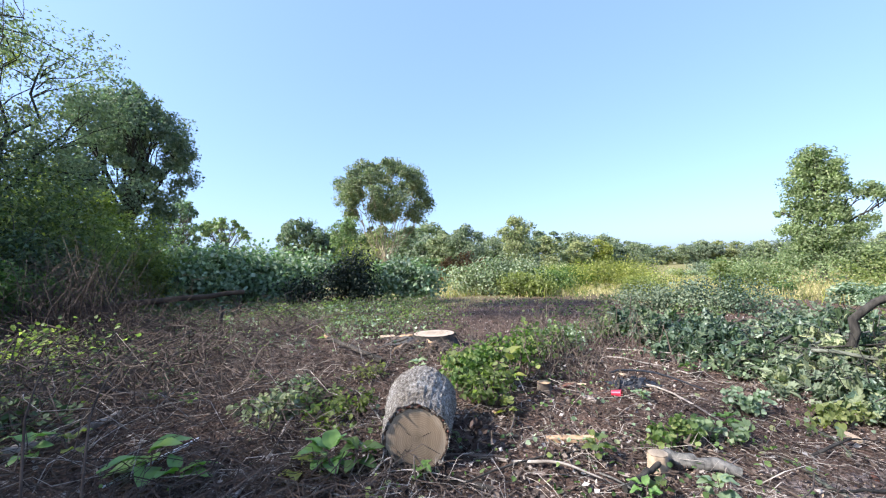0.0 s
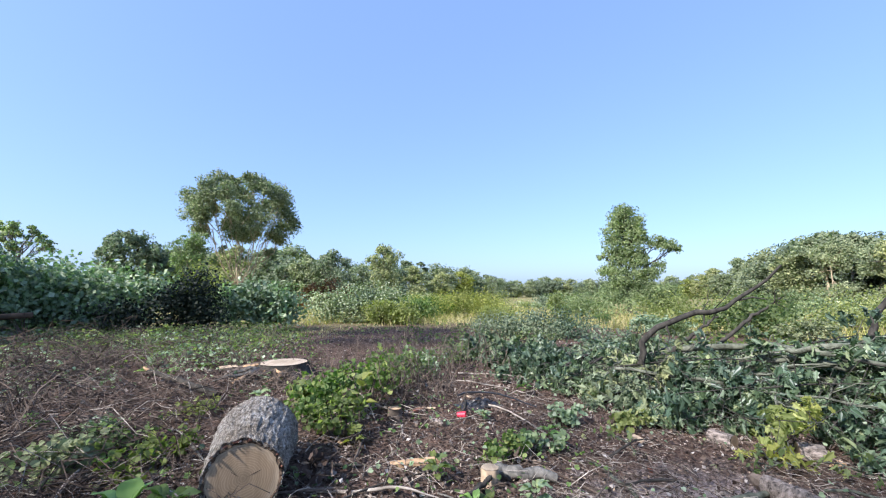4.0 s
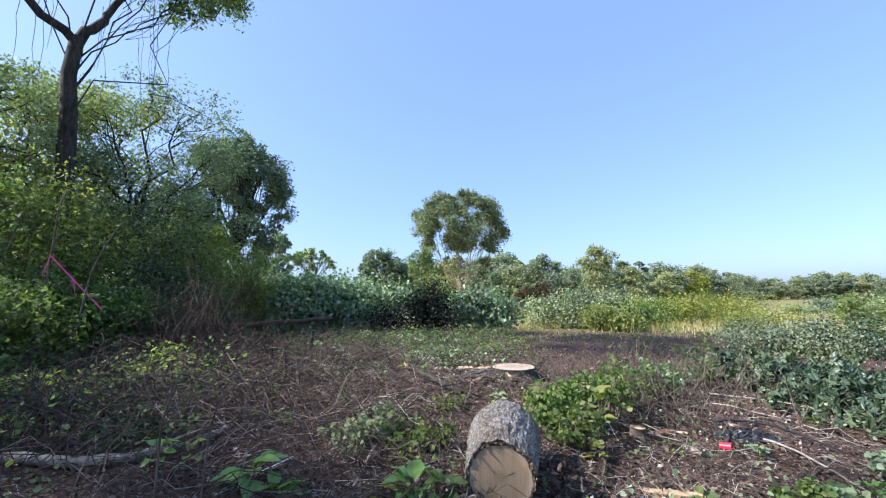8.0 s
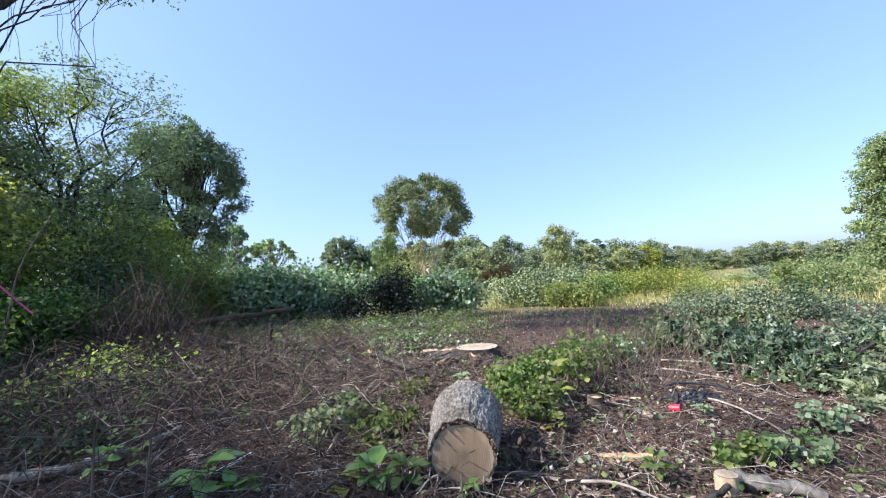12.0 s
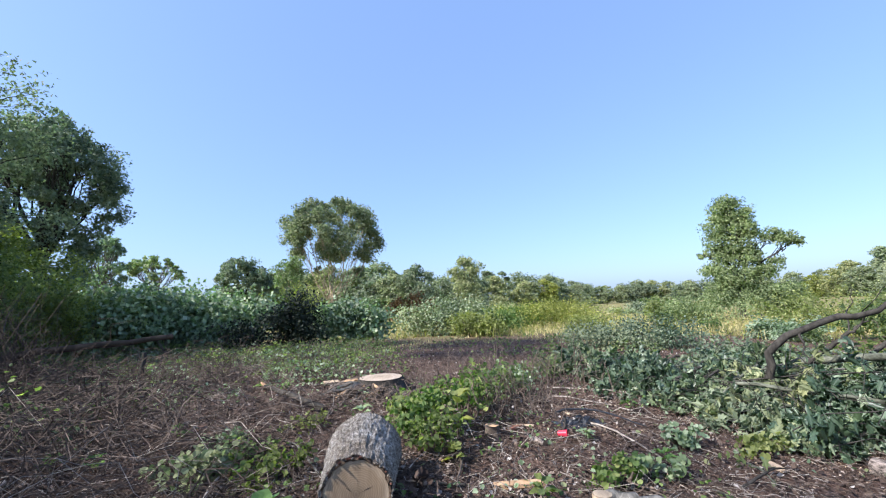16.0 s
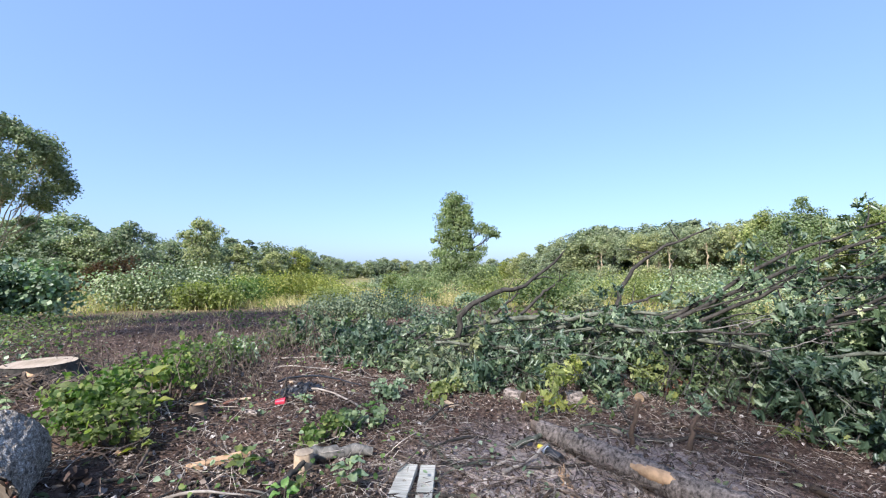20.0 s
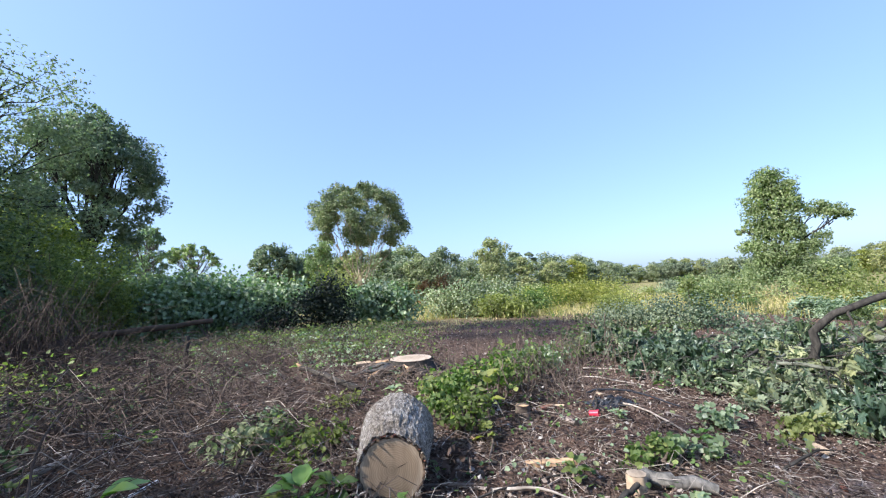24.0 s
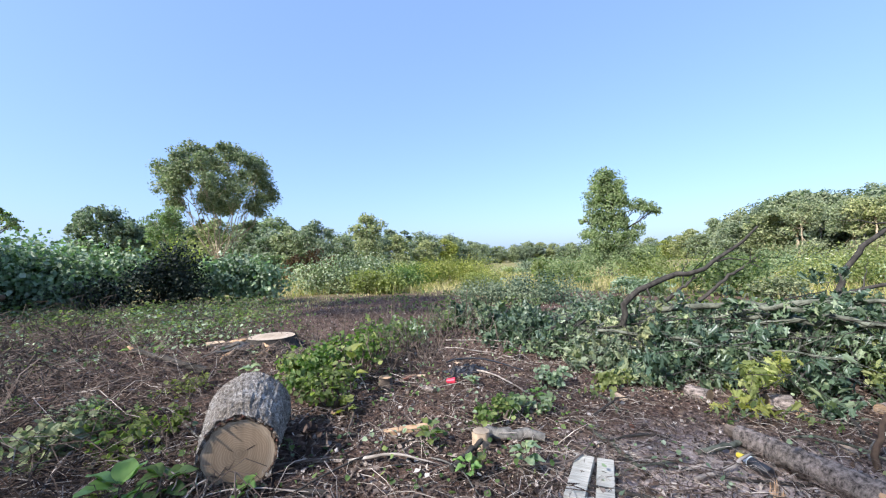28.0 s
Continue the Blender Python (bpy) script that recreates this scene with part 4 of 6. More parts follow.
LOG_BARK = furrowed_bark()
TWIG_D = bark_mat("dark_crack", (0.05, 0.035, 0.025), (0.1, 0.07, 0.05), 6.0, (1, 1, 1))
CUT = cut_wood("cut_face", (0.31, 0.225, 0.145), (0.4, 0.31, 0.215))
CUT_PALE = cut_wood("cut_face_pale", (0.36, 0.29, 0.21), (0.42, 0.34, 0.26), 120.0)
SPLINT = plain("splintered_wood", (0.4, 0.26, 0.15), 0.8, 0.2, 0.35)
SLAB = plain("pale_wood_slab", (0.42, 0.315, 0.215), 0.8, 0.2, 0.25)
BOARD = bark_mat("weathered_board", (0.3, 0.29, 0.25), (0.52, 0.5, 0.44), 10.0, (6, 0.6, 6), 0.8, 0.2)
PINK_BARK = bark_mat("pinkish_bark", (0.03, 0.025, 0.022), (0.3, 0.255, 0.23), 30.0, (1, 1, 0.6), 0.9, 1.0)
RED = plain("red_plastic", (0.6, 0.03, 0.06), 0.35, 0.5, 0.1)
BLACK = plain("black_plastic", (0.02, 0.021, 0.024), 0.4, 0.5, 0.4)
YELLOW = plain("yellow_plastic", (0.7, 0.55, 0.05), 0.4, 0.5, 0.1)
WHITE = plain("white_plastic", (0.66, 0.7, 0.74), 0.4, 0.5, 0.1)
PINK = plain("pink_ribbon", (0.8, 0.1, 0.28), 0.5, 0.4, 0.1)
REDWOOD = plain("red_torn_wood", (0.2, 0.09, 0.06), 0.85, 0.2, 0.4)
GRASS = leaf_mat("grass_blade", [(0.0, (0.2, 0.21, 0.11)), (0.5, (0.42, 0.39, 0.24)), (1.0, (0.62, 0.56, 0.4))], (0.3, 0.3, 0.14), 0.3)
TWIG_PALE = bark_mat("twig_pale", (0.16, 0.135, 0.115), (0.46, 0.41, 0.36), 6.0, (1, 1, 1))
TWIG_DARK = bark_mat("twig_dark", (0.03, 0.022, 0.018), (0.1, 0.075, 0.06), 6.0, (1, 1, 1))


def top_z(x, y):
    """Height of the soil with its small bumps."""
    p = Vector((x, y, 0))
    return float(ground_z(x, y)) + 0.05 * noise.noise(p * 0.5) + 0.035 * noise.noise(p * 1.7) + 0.018 * noise.noise(p * 5.5) - 0.02


def tops(xy):
    return np.array([top_z(x, y) for x, y in xy])


def disc(geo, r, z=0.0, sides=40, rough=0.0, rng=None, dome=0.0):
    a = np.linspace(0, 2 * np.pi, sides, endpoint=False)
    rr = r * (1 + (rng.normal(0, rough, sides) if rng is not None else 0))
    inner = np.c_[rr * 0.5 * np.cos(a), rr * 0.5 * np.sin(a), np.full(sides, z + dome)]
    outer = np.c_[rr * np.cos(a), rr * np.sin(a), np.full(sides, z)]
    i = np.arange(sides)
    geo.add(np.vstack([outer, inner, [[0, 0, z + dome]]]), np.stack([i, (i + 1) % sides, sides + (i + 1) % sides, sides + i], 1))
    geo.f[3].append(np.stack([sides + i, sides + (i + 1) % sides, np.full(sides, 2 * sides)], 1) + geo.n - 2 * sides - 1)
    return geo


# ---- sawn log lying in the clearing ----
def barrel(r0, r1, length, around=110, along=46, seed=4, ridge=0.018):
    """A log's bark along -z, ridged, with a ragged rim at the sawn end."""
    a = np.linspace(0, 2 * np.pi, around, endpoint=False)
    zz = np.linspace(0, 1, along)
    v = np.zeros((along, around, 3))
    for i, z in enumerate(zz):
        for j, t in enumerate(a):
            r = r0 + (r1 - r0) * z
            p = Vector((math.cos(t) * 2.6, math.sin(t) * 2.6, z * length * 1.6 + seed))
            n1 = abs(noise.noise(p * 3.4)) + 0.6 * abs(noise.noise(p * 7.0))
            r += ridge * (n1 * 1.5 - 0.5) + 0.02 * noise.noise(p * 0.5)
            rag = 0.03 * noise.noise(p * 2.0) if i == 0 else 0
            v[i, j] = (r * math.cos(t), r * math.sin(t), -z * length + rag)
    i, j = np.meshgrid(np.arange(along - 1), np.arange(around), indexing="ij")
    j2 = (j + 1) % around
    g = Geo().add(v.reshape(-1, 3), np.stack([i * around + j, (i + 1) * around + j, (i + 1) * around + j2, i * around + j2], -1).reshape(-1, 4))
    lip = v[0].copy()
    lip[:, :2] *= 0.9
    lip[:, 2] -= 0.02
    k = np.arange(around)
    g.add(np.vstack([v[0], lip]), np.stack([k, (k + 1) % around, around + (k + 1) % around, around + k], 1))
    return g


log = new("sawn_log")
log.matrix_world = look((-0.955, 3.66, 0.325), (-0.81, 2.86, 0.335)) @ pose(0, 0, 0, 0, 180, 0) @ pose(0, 0, 0.82)
tagged(log, "thick sawn log with ridged grey bark and fresh cut face", "log")
part("bark", barrel(0.242, 0.315, 0.88, ridge=0.011), LOG_BARK, log)
rim = np.random.default_rng(44)
ring_a = np.linspace(0, 2 * np.pi, 73)
part("inner_bark", tube(Geo(), [(0.226 * math.cos(t), 0.226 * math.sin(t), -0.012 + rim.normal(0, 0.004)) for t in ring_a], [0.01, 0.01], 6, rim, 0.4, cap=False), TWIG_D, log, "torn red-brown inner bark round the cut")
for k in range(16):
    t = rim.uniform(0.1, 2.6)
    part("bark_sliver", tube(Geo(), [(0.232 * math.cos(t), 0.232 * math.sin(t), -0.02), ((0.236 + rim.uniform(0, 0.02)) * math.cos(t + 0.05), (0.236 + rim.uniform(0, 0.02)) * math.sin(t + 0.05), rim.uniform(0.005, 0.045))], [0.011, 0.003], 4), [REDWOOD, LOG_BARK][k % 2], log)
face = part("cut_face", disc(Geo(), 0.216, -0.012, 48, 0.012, np.random.default_rng(2)), CUT, log, "greyish tan sawn face with growth rings")
for k, (a, l0, l1) in enumerate([(0.4, 0.02, 0.13), (2.5, 0.03, 0.1), (4.1, 0.02, 0.16)]):
    ca, sa = math.cos(a), math.sin(a)
    w = 0.0025
    part("crack", Geo().add([(l0 * ca, l0 * sa, -0.0105), (l1 * 0.6 * ca - w * sa, l1 * 0.6 * sa + w * ca, -0.0105), (l1 * ca, l1 * sa, -0.0105), (l1 * 0.6 * ca + w * sa, l1 * 0.6 * sa - w * ca, -0.0105)], [[0, 1, 2, 3]]), TWIG_D, face)
part("back_face", disc(Geo(), 0.29, -0.875), CUT, log)

# ---- wide stump with torn splinters ----
def make_stump(name, x, y, r, h, label, seed, bark=BARK_GREY, face=CUT_PALE, flare=1.35, splinters=0, lean=(0, 0)):
    rng = np.random.default_rng(seed)
    root = new(name)
    root.location = (x, y, top_z(x, y) - 0.04)
    tagged(root, label, "stump")
    root.rotation_euler = (radians(lean[0]), radians(lean[1]), 0)
    g = Geo()
    a = np.linspace(0, 2 * np.pi, 36, endpoint=False)
    rows = []
    for i, z in enumerate(np.linspace(0, 1, 7)):
        rr = r * (1 + (flare - 1) * (1 - z) ** 2) * (1 + 0.09 * np.sin(a * 5 + seed) * (1 - 0.6 * z) + rng.normal(0, 0.015, 36))
        rows.append(np.c_[rr * np.cos(a), rr * np.sin(a), np.full(36, z * (h + 0.04))])
    i, j = np.meshgrid(np.arange(6), np.arange(36), indexing="ij")
    j2 = (j + 1) % 36
    g.add(np.concatenate(rows), np.stack([i * 36 + j, i * 36 + j2, (i + 1) * 36 + j2, (i + 1) * 36 + j], -1).reshape(-1, 4))
    part("bark", g, bark, root, smooth=True)
    part("cut_top", disc(Geo(), r * 0.97, h + 0.042, 36, 0.02, rng, 0.006), face, root, "pale sawn top")
    for k in range(splinters):
        t = rng.uniform(2.5, 5.0)
        p = np.array([r * 1.05 * math.cos(t), r * 1.05 * math.sin(t), h * rng.uniform(0.5, 1.05)])
        q = p + np.array([rng.uniform(-0.55, 0.2), rng.uniform(-0.5, 0.0), 0]) * (r / 0.36)
        q[2] = rng.uniform(0.02, 0.1)
        part("splinter", tube(Geo(), bent(p, q, 5, 0.06, 0.06, rng), [0.02, 0.03, 0.01], 4), (SPLINT, TWIG, BARK_GREY)[k % 3], root)
    return root


make_stump("tree_stump", -1.5, 6.88, 0.36, 0.19, "wide low stump with a pale flat cut top and torn roots", 5, BARK_DARK, flare=1.5, splinters=34)
make_stump("small_stump", 0.19, 4.68, 0.075, 0.14, "small reddish cut stump among the litter", 6, TWIG, SPLINT)
make_stump("cut_stub", 0.86, 3.12, 0.066, 0.14, "short upright stub with a fresh yellowish cut top", 7, SLAB, CUT_PALE, 1.05)
stub = make_stump("broken_stub", 2.58, 2.26, 0.045, 0.05, "splintered stub sticking out of bare soil", 8, TWIG, SPLINT, 1.3, 4)
for k in range(9):
    t = k * 0.7
    part("splinter", tube(Geo(), [(0.03 * math.cos(t), 0.03 * math.sin(t), 0.03), (0.034 * math.cos(t), 0.036 * math.sin(t), 0.09 + 0.1 * abs(math.sin(k * 2.3)))], [0.014, 0.002], 4), SPLINT if k % 2 else TWIG, stub)
make_stump("red_stump", 5.95, 3.4, 0.2, 0.16, "torn red-brown stump at the foot of the brush pile", 9, REDWOOD, REDWOOD, 1.4, 4)
for k, (x, y, r, ln, az) in enumerate([(3.45, 3.7, 0.075, 0.22, 20), (4.15, 3.45, 0.085, 0.2, 60), (5.2, 3.3, 0.06, 0.22, 100), (0.7, 4.42, 0.03, 0.16, 40)]):
    b = new("short_log")
    b.matrix_world = pose(x, y, top_z(x, y) + r * 0.8, 90, 0, az)
    tagged(b, "short sawn log piece with grey bark on the wood chips", "log", "short log pieces")
    part("bark", tube(Geo(), [(0, 0, 0), (0, 0, -ln)], [r, r * 1.05], 18, np.random.default_rng(k), 0.04, cap=False), PINK_BARK, b, smooth=True)
    part("cut_face", disc(Geo(), r * 0.97, 0.003, 20), CUT, b)
    part("cut_face", disc(Geo(), r, -ln + 0.004, 20), CUT, b)

# ---- sticks, branches and the long log ----
def stick(name, pts, radii, material, label, group="", sides=7, seed=0, category="branch", rough=0.06, rings=0):
    rng = np.random.default_rng(seed)
    pts = np.asarray(pts, float)
    t = np.linspace(0, 1, len(pts))
    n = rings or max(8, 3 * len(pts))
    fine = np.stack([np.interp(np.linspace(0, 1, n), t, pts[:, c]) for c in range(3)], 1)
    for _ in range(2):
        fine[1:-1] = (fine[:-2] + 2 * fine[1:-1] + fine[2:]) / 4
    fine[1:-1] += rng.normal(0, 0.25 * radii[0] / (4 if rings else 1), (n - 2, 3))
    ob = part(name, tube(Geo(), fine, radii, sides, rng, rough), material, None, smooth=True)
    return tagged(ob, label, category, group)


def low(x, y, h=0.0):
    return (x, y, top_z(x, y) + h)


long_log = stick("long_log", [low(2.96, 2.9, 0.1), low(3.0, 2.4, 0.11), low(3.1, 1.6, 0.12), low(3.3, 0.5, 0.13)], [0.075, 0.088, 0.1, 0.11], PINK_BARK, "long fallen log with flaking pinkish-grey bark on bare soil", sides=30, seed=1, category="log", rough=0.06, rings=70)
part("bare_patch", tube(Geo(), [low(2.985, 1.98, 0.14), low(3.01, 1.86, 0.155), low(3.04, 1.72, 0.16), low(3.07, 1.58, 0.15)], [0.02, 0.05, 0.055, 0.02], 8), SPLINT, long_log, "bare yellow wood where the bark is gone", smooth=True)
part("torn_end", tube(Geo(), [low(2.96, 2.88, 0.1), low(2.945, 3.0, 0.12)], [0.08, 0.03], 7, np.random.default_rng(3), 0.25), TWIG, long_log, "torn brown end")
stick("grey_branch", [low(-5.4, 1.9, 0.05), low(-4.3, 2.2, 0.06), low(-3.85, 2.5, 0.07), low(-3.7, 2.85, 0.08), low(-3.75, 3.25, 0.1)], [0.05, 0.045, 0.036, 0.024], TWIG_PALE, "crooked grey fallen branch on the litter", "fallen branches", 9, 2)
stick("broken_stick", [(-3.21, 6.37, 0.42), (-2.6, 5.9, 0.38), low(-1.95, 5.5, 0.07)], [0.026, 0.04, 0.046], BARK_DARK, "dark broken stick with a pale torn end", "fallen branches", 7, 3)
stick("pale_stick", [(-3.3, 6.44, 0.46), (-3.19, 6.36, 0.42)], [0.014, 0.03], SPLINT, "pale torn end of a broken stick", "fallen branches", 5, 4)
stick("dead_tree", [low(-9.8, 5.7, 0.1), (-8.5, 7.1, 0.95), (-7.7, 7.95, 1.02), (-6.88, 9.25, 1.07)], [0.08, 0.07, 0.065, 0.055], TWIG_D, "dead grey-brown trunk leaning over the brush", "fallen branches", 9, 5)
stick("dead_post", [low(-5.12, 6.2, -0.05), (-5.08, 6.23, 1.0)], [0.04, 0.03], BARK_DARK, "dead upright sapling stem in the brush", "fallen branches", 7, 6)
for k in range(6):
    stick("dead_sapling", [low(-7.0 + 0.12 * k, 9.35 - 0.14 * k, -0.04), (-6.95 + 0.05 * k, 9.2 - 0.05 * k, 0.6), (-6.8 - 0.1 * k, 9.1, 1.05 + 0.06 * (k % 3))], [0.014, 0.011, 0.004], TWIG_DARK, "thin dead sapling in the brush", "dead saplings", 5, 900 + k)
stick("fallen_limb", [low(-5.9, 6.0, 0.1), low(-5.0, 6.4, 0.18), low(-4.3, 6.6, 0.2)], [0.07, 0.06, 0.04], BARK_DARK, "rotten reddish limb lying in the brush", "fallen branches", 8, 8)
stick("upright_stick", [low(-2.2, 1.42, -0.03), (-2.49, 1.65, 0.93), (-2.6, 1.83, 1.11)], [0.008, 0.006, 0.003], TWIG_DARK, "thin upright brown stem", "upright stems", 5, 9)
stick("upright_stick", [low(-2.0, 1.5, -0.03), (-2.35, 1.84, 0.86), (-2.52, 2.18, 1.04)], [0.008, 0.006, 0.003], TWIG_DARK, "thin upright brown stem", "upright stems", 5, 10)
stick("white_pipe", [low(-2.8, 2.3, 0.04), low(-2.68, 3.0, 0.06)], [0.013, 0.013], WHITE, "thin white plastic pipe lying in the litter", sides=8, seed=11, category="pipe", rough=0)
stick("cut_branch", [low(0.93, 3.26, 0.05), low(1.1, 3.24, 0.06), low(1.4, 3.16, 0.05)], [0.055, 0.05, 0.035], BARK_GREY, "short thick branch beside the cut stub", "fallen branches", 9, 12)
stick("cut_branch", [low(0.55, 2.75, 0.06), low(0.72, 2.95, 0.07), low(0.84, 3.04, 0.1)], [0.025, 0.022, 0.02], BARK_DARK, "dark stick leaning on the cut stub", "fallen branches", 7, 13)
stick("cane", [low(0.98, 5.2, 0.12), (1.15, 5.25, 0.25), (1.5, 5.2, 0.24), low(1.95, 5.0, 0.03)], [0.012, 0.012, 0.008], BLACK, "thin black cane arching over a plastic bag", seed=14, sides=6)
stick("board_twig", [low(1.0, 2.7, 0.09), low(1.4, 2.68, 0.1), low(1.75, 3.0, 0.09), low(1.9, 3.3, 0.12)], [0.008, 0.007, 0.003], TWIG, "thin bent twig lying across the boards", "fallen branches", 5, 15)
stick("broken_stake", [low(5.2, 1.79, -0.04), (5.28, 1.76, 0.06), (5.35, 1.73, 0.23)], [0.026, 0.022, 0.016], TWIG_D, "broken grey stake with a pale torn top", "upright stems", 7, 16)
stick("broken_stake", [low(3.86, 2.06, -0.04), (4.02, 2.1, 0.06), (4.2, 2.14, 0.17)], [0.026, 0.022, 0.016], TWIG_D, "short forked grey branch standing in litter", "upright stems", 7, 17)
stick("broken_stake", [low(3.62, 2.42, -0.04), (3.73, 2.47, 0.12), (3.88, 2.5, 0.27)], [0.026, 0.022, 0.016], TWIG_D, "short grey branch standing in litter", "upright stems", 7, 18)
stick("branch_stub", [low(2.48, 2.8, 0.03), low(2.65, 2.78, 0.05), low(2.9, 2.83, 0.07)], [0.02, 0.026, 0.022], BARK_LIMB, "short side branch of the long log", "fallen branches", 7, 19)
rngs = np.random.default_rng(77)
for k in range(70):
    az, d = rngs.uniform(-60, 80), 1.9 + 7.5 * rngs.random() ** 1.4
    x, y = polar(az, d)
    ln, t = rngs.uniform(0.4, 1.6), rngs.uniform(0, 6.28)
    dx, dy = ln * math.cos(t), ln * math.sin(t)
    if math.hypot(x + dx, y + dy) < 1.6:
        continue
    r = rngs.uniform(0.006, 0.018)
    stick("fallen_stick", [low(x, y, r + 0.01), low(x + dx * 0.35 + rngs.normal(0, 0.04), y + dy * 0.35, r + rngs.uniform(0.0, 0.08)), low(x + dx * 0.7, y + dy * 0.7 + rngs.normal(0, 0.04), r + rngs.uniform(0, 0.1)), low(x + dx, y + dy, r)],
          [r, r * 0.8, r * 0.3], [TWIG, TWIG_PALE, BARK_GREY, BARK_DARK][k % 4], ["brown", "pale barkless", "grey", "dark"][k % 4] + " fallen stick on the litter", "fallen sticks", 5, 400 + k)

for k in range(9):
    a = rngs.uniform(-0.42, 0.38)
    stick("fallen_vine", [low(-0.81 + a, 2.62 + rngs.uniform(-0.1, 0.1), 0.01), low(-0.81 + a * 0.8 + rngs.normal(0, 0.08), 2.74, rngs.uniform(0.08, 0.26)), low(-0.81 + a * 1.25 + rngs.normal(0, 0.15), 2.98, rngs.uniform(0.02, 0.2)) if abs(a) > 0.3 else low(-0.81 + a * 1.6 + rngs.normal(0, 0.2), 2.7, 0.02)],
          [0.006, 0.005, 0.003], [TWIG_PALE, TWIG][k % 2], "thin dry vine stem in front of the sawn log", "vine stems", 5, 470 + k)
rngd = np.random.default_rng(9)
tagged(part("dry_leaf_bunch", leaves(Geo(), np.array([-0.42, 3.2, top_z(-0.42, 3.2) + 0.12]) + rngd.normal(0, 0.06, (46, 3)) * [0.9, 0.9, 1.1], 0.075, rngd, 0.1, HEART, 0.6, 1.0), DRYLEAF), "shrivelled red-brown leaf bunch beside the sawn log", "dry leaves", kind="stuff")

# ---- small things lying about ----
cup = new("plastic_cup")
cup.matrix_world = pose(0.95, 4.72, top_z(0.95, 4.72) + 0.04, 84, 0, 62) @ Matrix.Scale(0.85, 4)
tagged(cup, "red plastic cup lying on its side in the litter", "cup")
part("wall", tube(Geo(), [(0, 0, -0.06), (0, 0, 0.06)], [0.032, 0.047], 24, cap=False), RED, cup, smooth=True)
part("bottom", disc(Geo(), 0.032, -0.058, 24), RED, cup)
part("rim", tube(Geo(), [(0.047 * math.cos(t), 0.047 * math.sin(t), 0.06) for t in np.linspace(0, 6.283, 25)], [0.003, 0.003], 5, cap=False), RED, cup)

bag = Geo()
n_bag = 26
gx, gy = np.meshgrid(np.linspace(-1, 1, n_bag), np.linspace(-1, 1, n_bag), indexing="ij")
rad = np.sqrt(gx**2 + gy**2).clip(0, 1.2)
hz = np.array([[0.7 * noise.noise(Vector((a * 3, b * 3, 3))) + 0.8 * noise.noise(Vector((a * 7, b * 7, 1))) for b in np.linspace(-1, 1, n_bag)] for a in np.linspace(-1, 1, n_bag)])
bz = np.maximum(0.0, (1 - rad**2)) * 0.05 * (1 + 1.6 * hz)
ii, jj = np.meshgrid(np.arange(n_bag - 1), np.arange(n_bag - 1), indexing="ij")
bag.add(np.stack([gx * 0.26 + 0.03 * hz, gy * 0.17 + 0.03 * hz.T, bz], -1).reshape(-1, 3), np.stack([ii * n_bag + jj, (ii + 1) * n_bag + jj, (ii + 1) * n_bag + jj + 1, ii * n_bag + jj + 1], -1).reshape(-1, 4))
bag_ob = tagged(part("plastic_bag", bag, BLACK), "crumpled black plastic bag on the ground", "bag")
bag_ob.matrix_world = pose(1.22, 5.12, top_z(1.22, 5.12) + 0.015, 0, 0, 20)

bottle = new("bottle")
bottle.matrix_world = pose(2.76, 2.58, top_z(2.76, 2.58) + 0.05, 88, 0, 178) @ Matrix.Scale(1.25, 4)
tagged(bottle, "black bottle with yellow cap lying on bare soil", "bottle")
part("body", tube(Geo(), [(0, 0, -0.1), (0, 0, -0.095), (0, 0, 0.05), (0, 0, 0.075)], [0.025, 0.032, 0.032, 0.018], 20), BLACK, bottle, smooth=True)
part("cap", tube(Geo(), [(0, 0, 0.072), (0, 0, 0.11)], [0.02, 0.018], 16), YELLOW, bottle, "yellow cap")
part("label", tube(Geo(), [(0, 0, 0.02), (0, 0, 0.045)], [0.0332, 0.0332], 20, cap=False), WHITE, bottle, "pale blue-white label", smooth=True)


def board(x, y, z, turn, length, width, thick, name="board", label="weathered grey wooden board lying on bare soil", mat=BOARD, group="boards", tilt=0.0, seed=0):
    rng = np.random.default_rng(seed)
    n = 8
    u = np.linspace(-0.5, 0.5, n) * length
    rows = [np.array([[a, -width / 2 + rng.normal(0, 0.003), 0], [a, width / 2 + rng.normal(0, 0.003), 0], [a, width / 2 - 0.004, thick], [a, -width / 2 + 0.004, thick]]) + [rng.normal(0, 0.004) if i in (0, n - 1) else 0, 0, 0.006 * math.sin(3 * a)] for i, a in enumerate(u)]
    g = Geo()
    i, j = np.meshgrid(np.arange(n - 1), np.arange(4), indexing="ij")
    g.add(np.concatenate(rows), np.stack([i * 4 + j, (i + 1) * 4 + j, (i + 1) * 4 + (j + 1) % 4, i * 4 + (j + 1) % 4], -1).reshape(-1, 4))
    g.add(rows[0], [[0, 1, 2, 3]])
    g.add(rows[-1], [[3, 2, 1, 0]])
    ob = tagged(part(name, g, mat), label, "board" if "board" in name else "wood piece", group)
    ob.matrix_world = pose(x, y, z, tilt, 0, turn)
    return ob


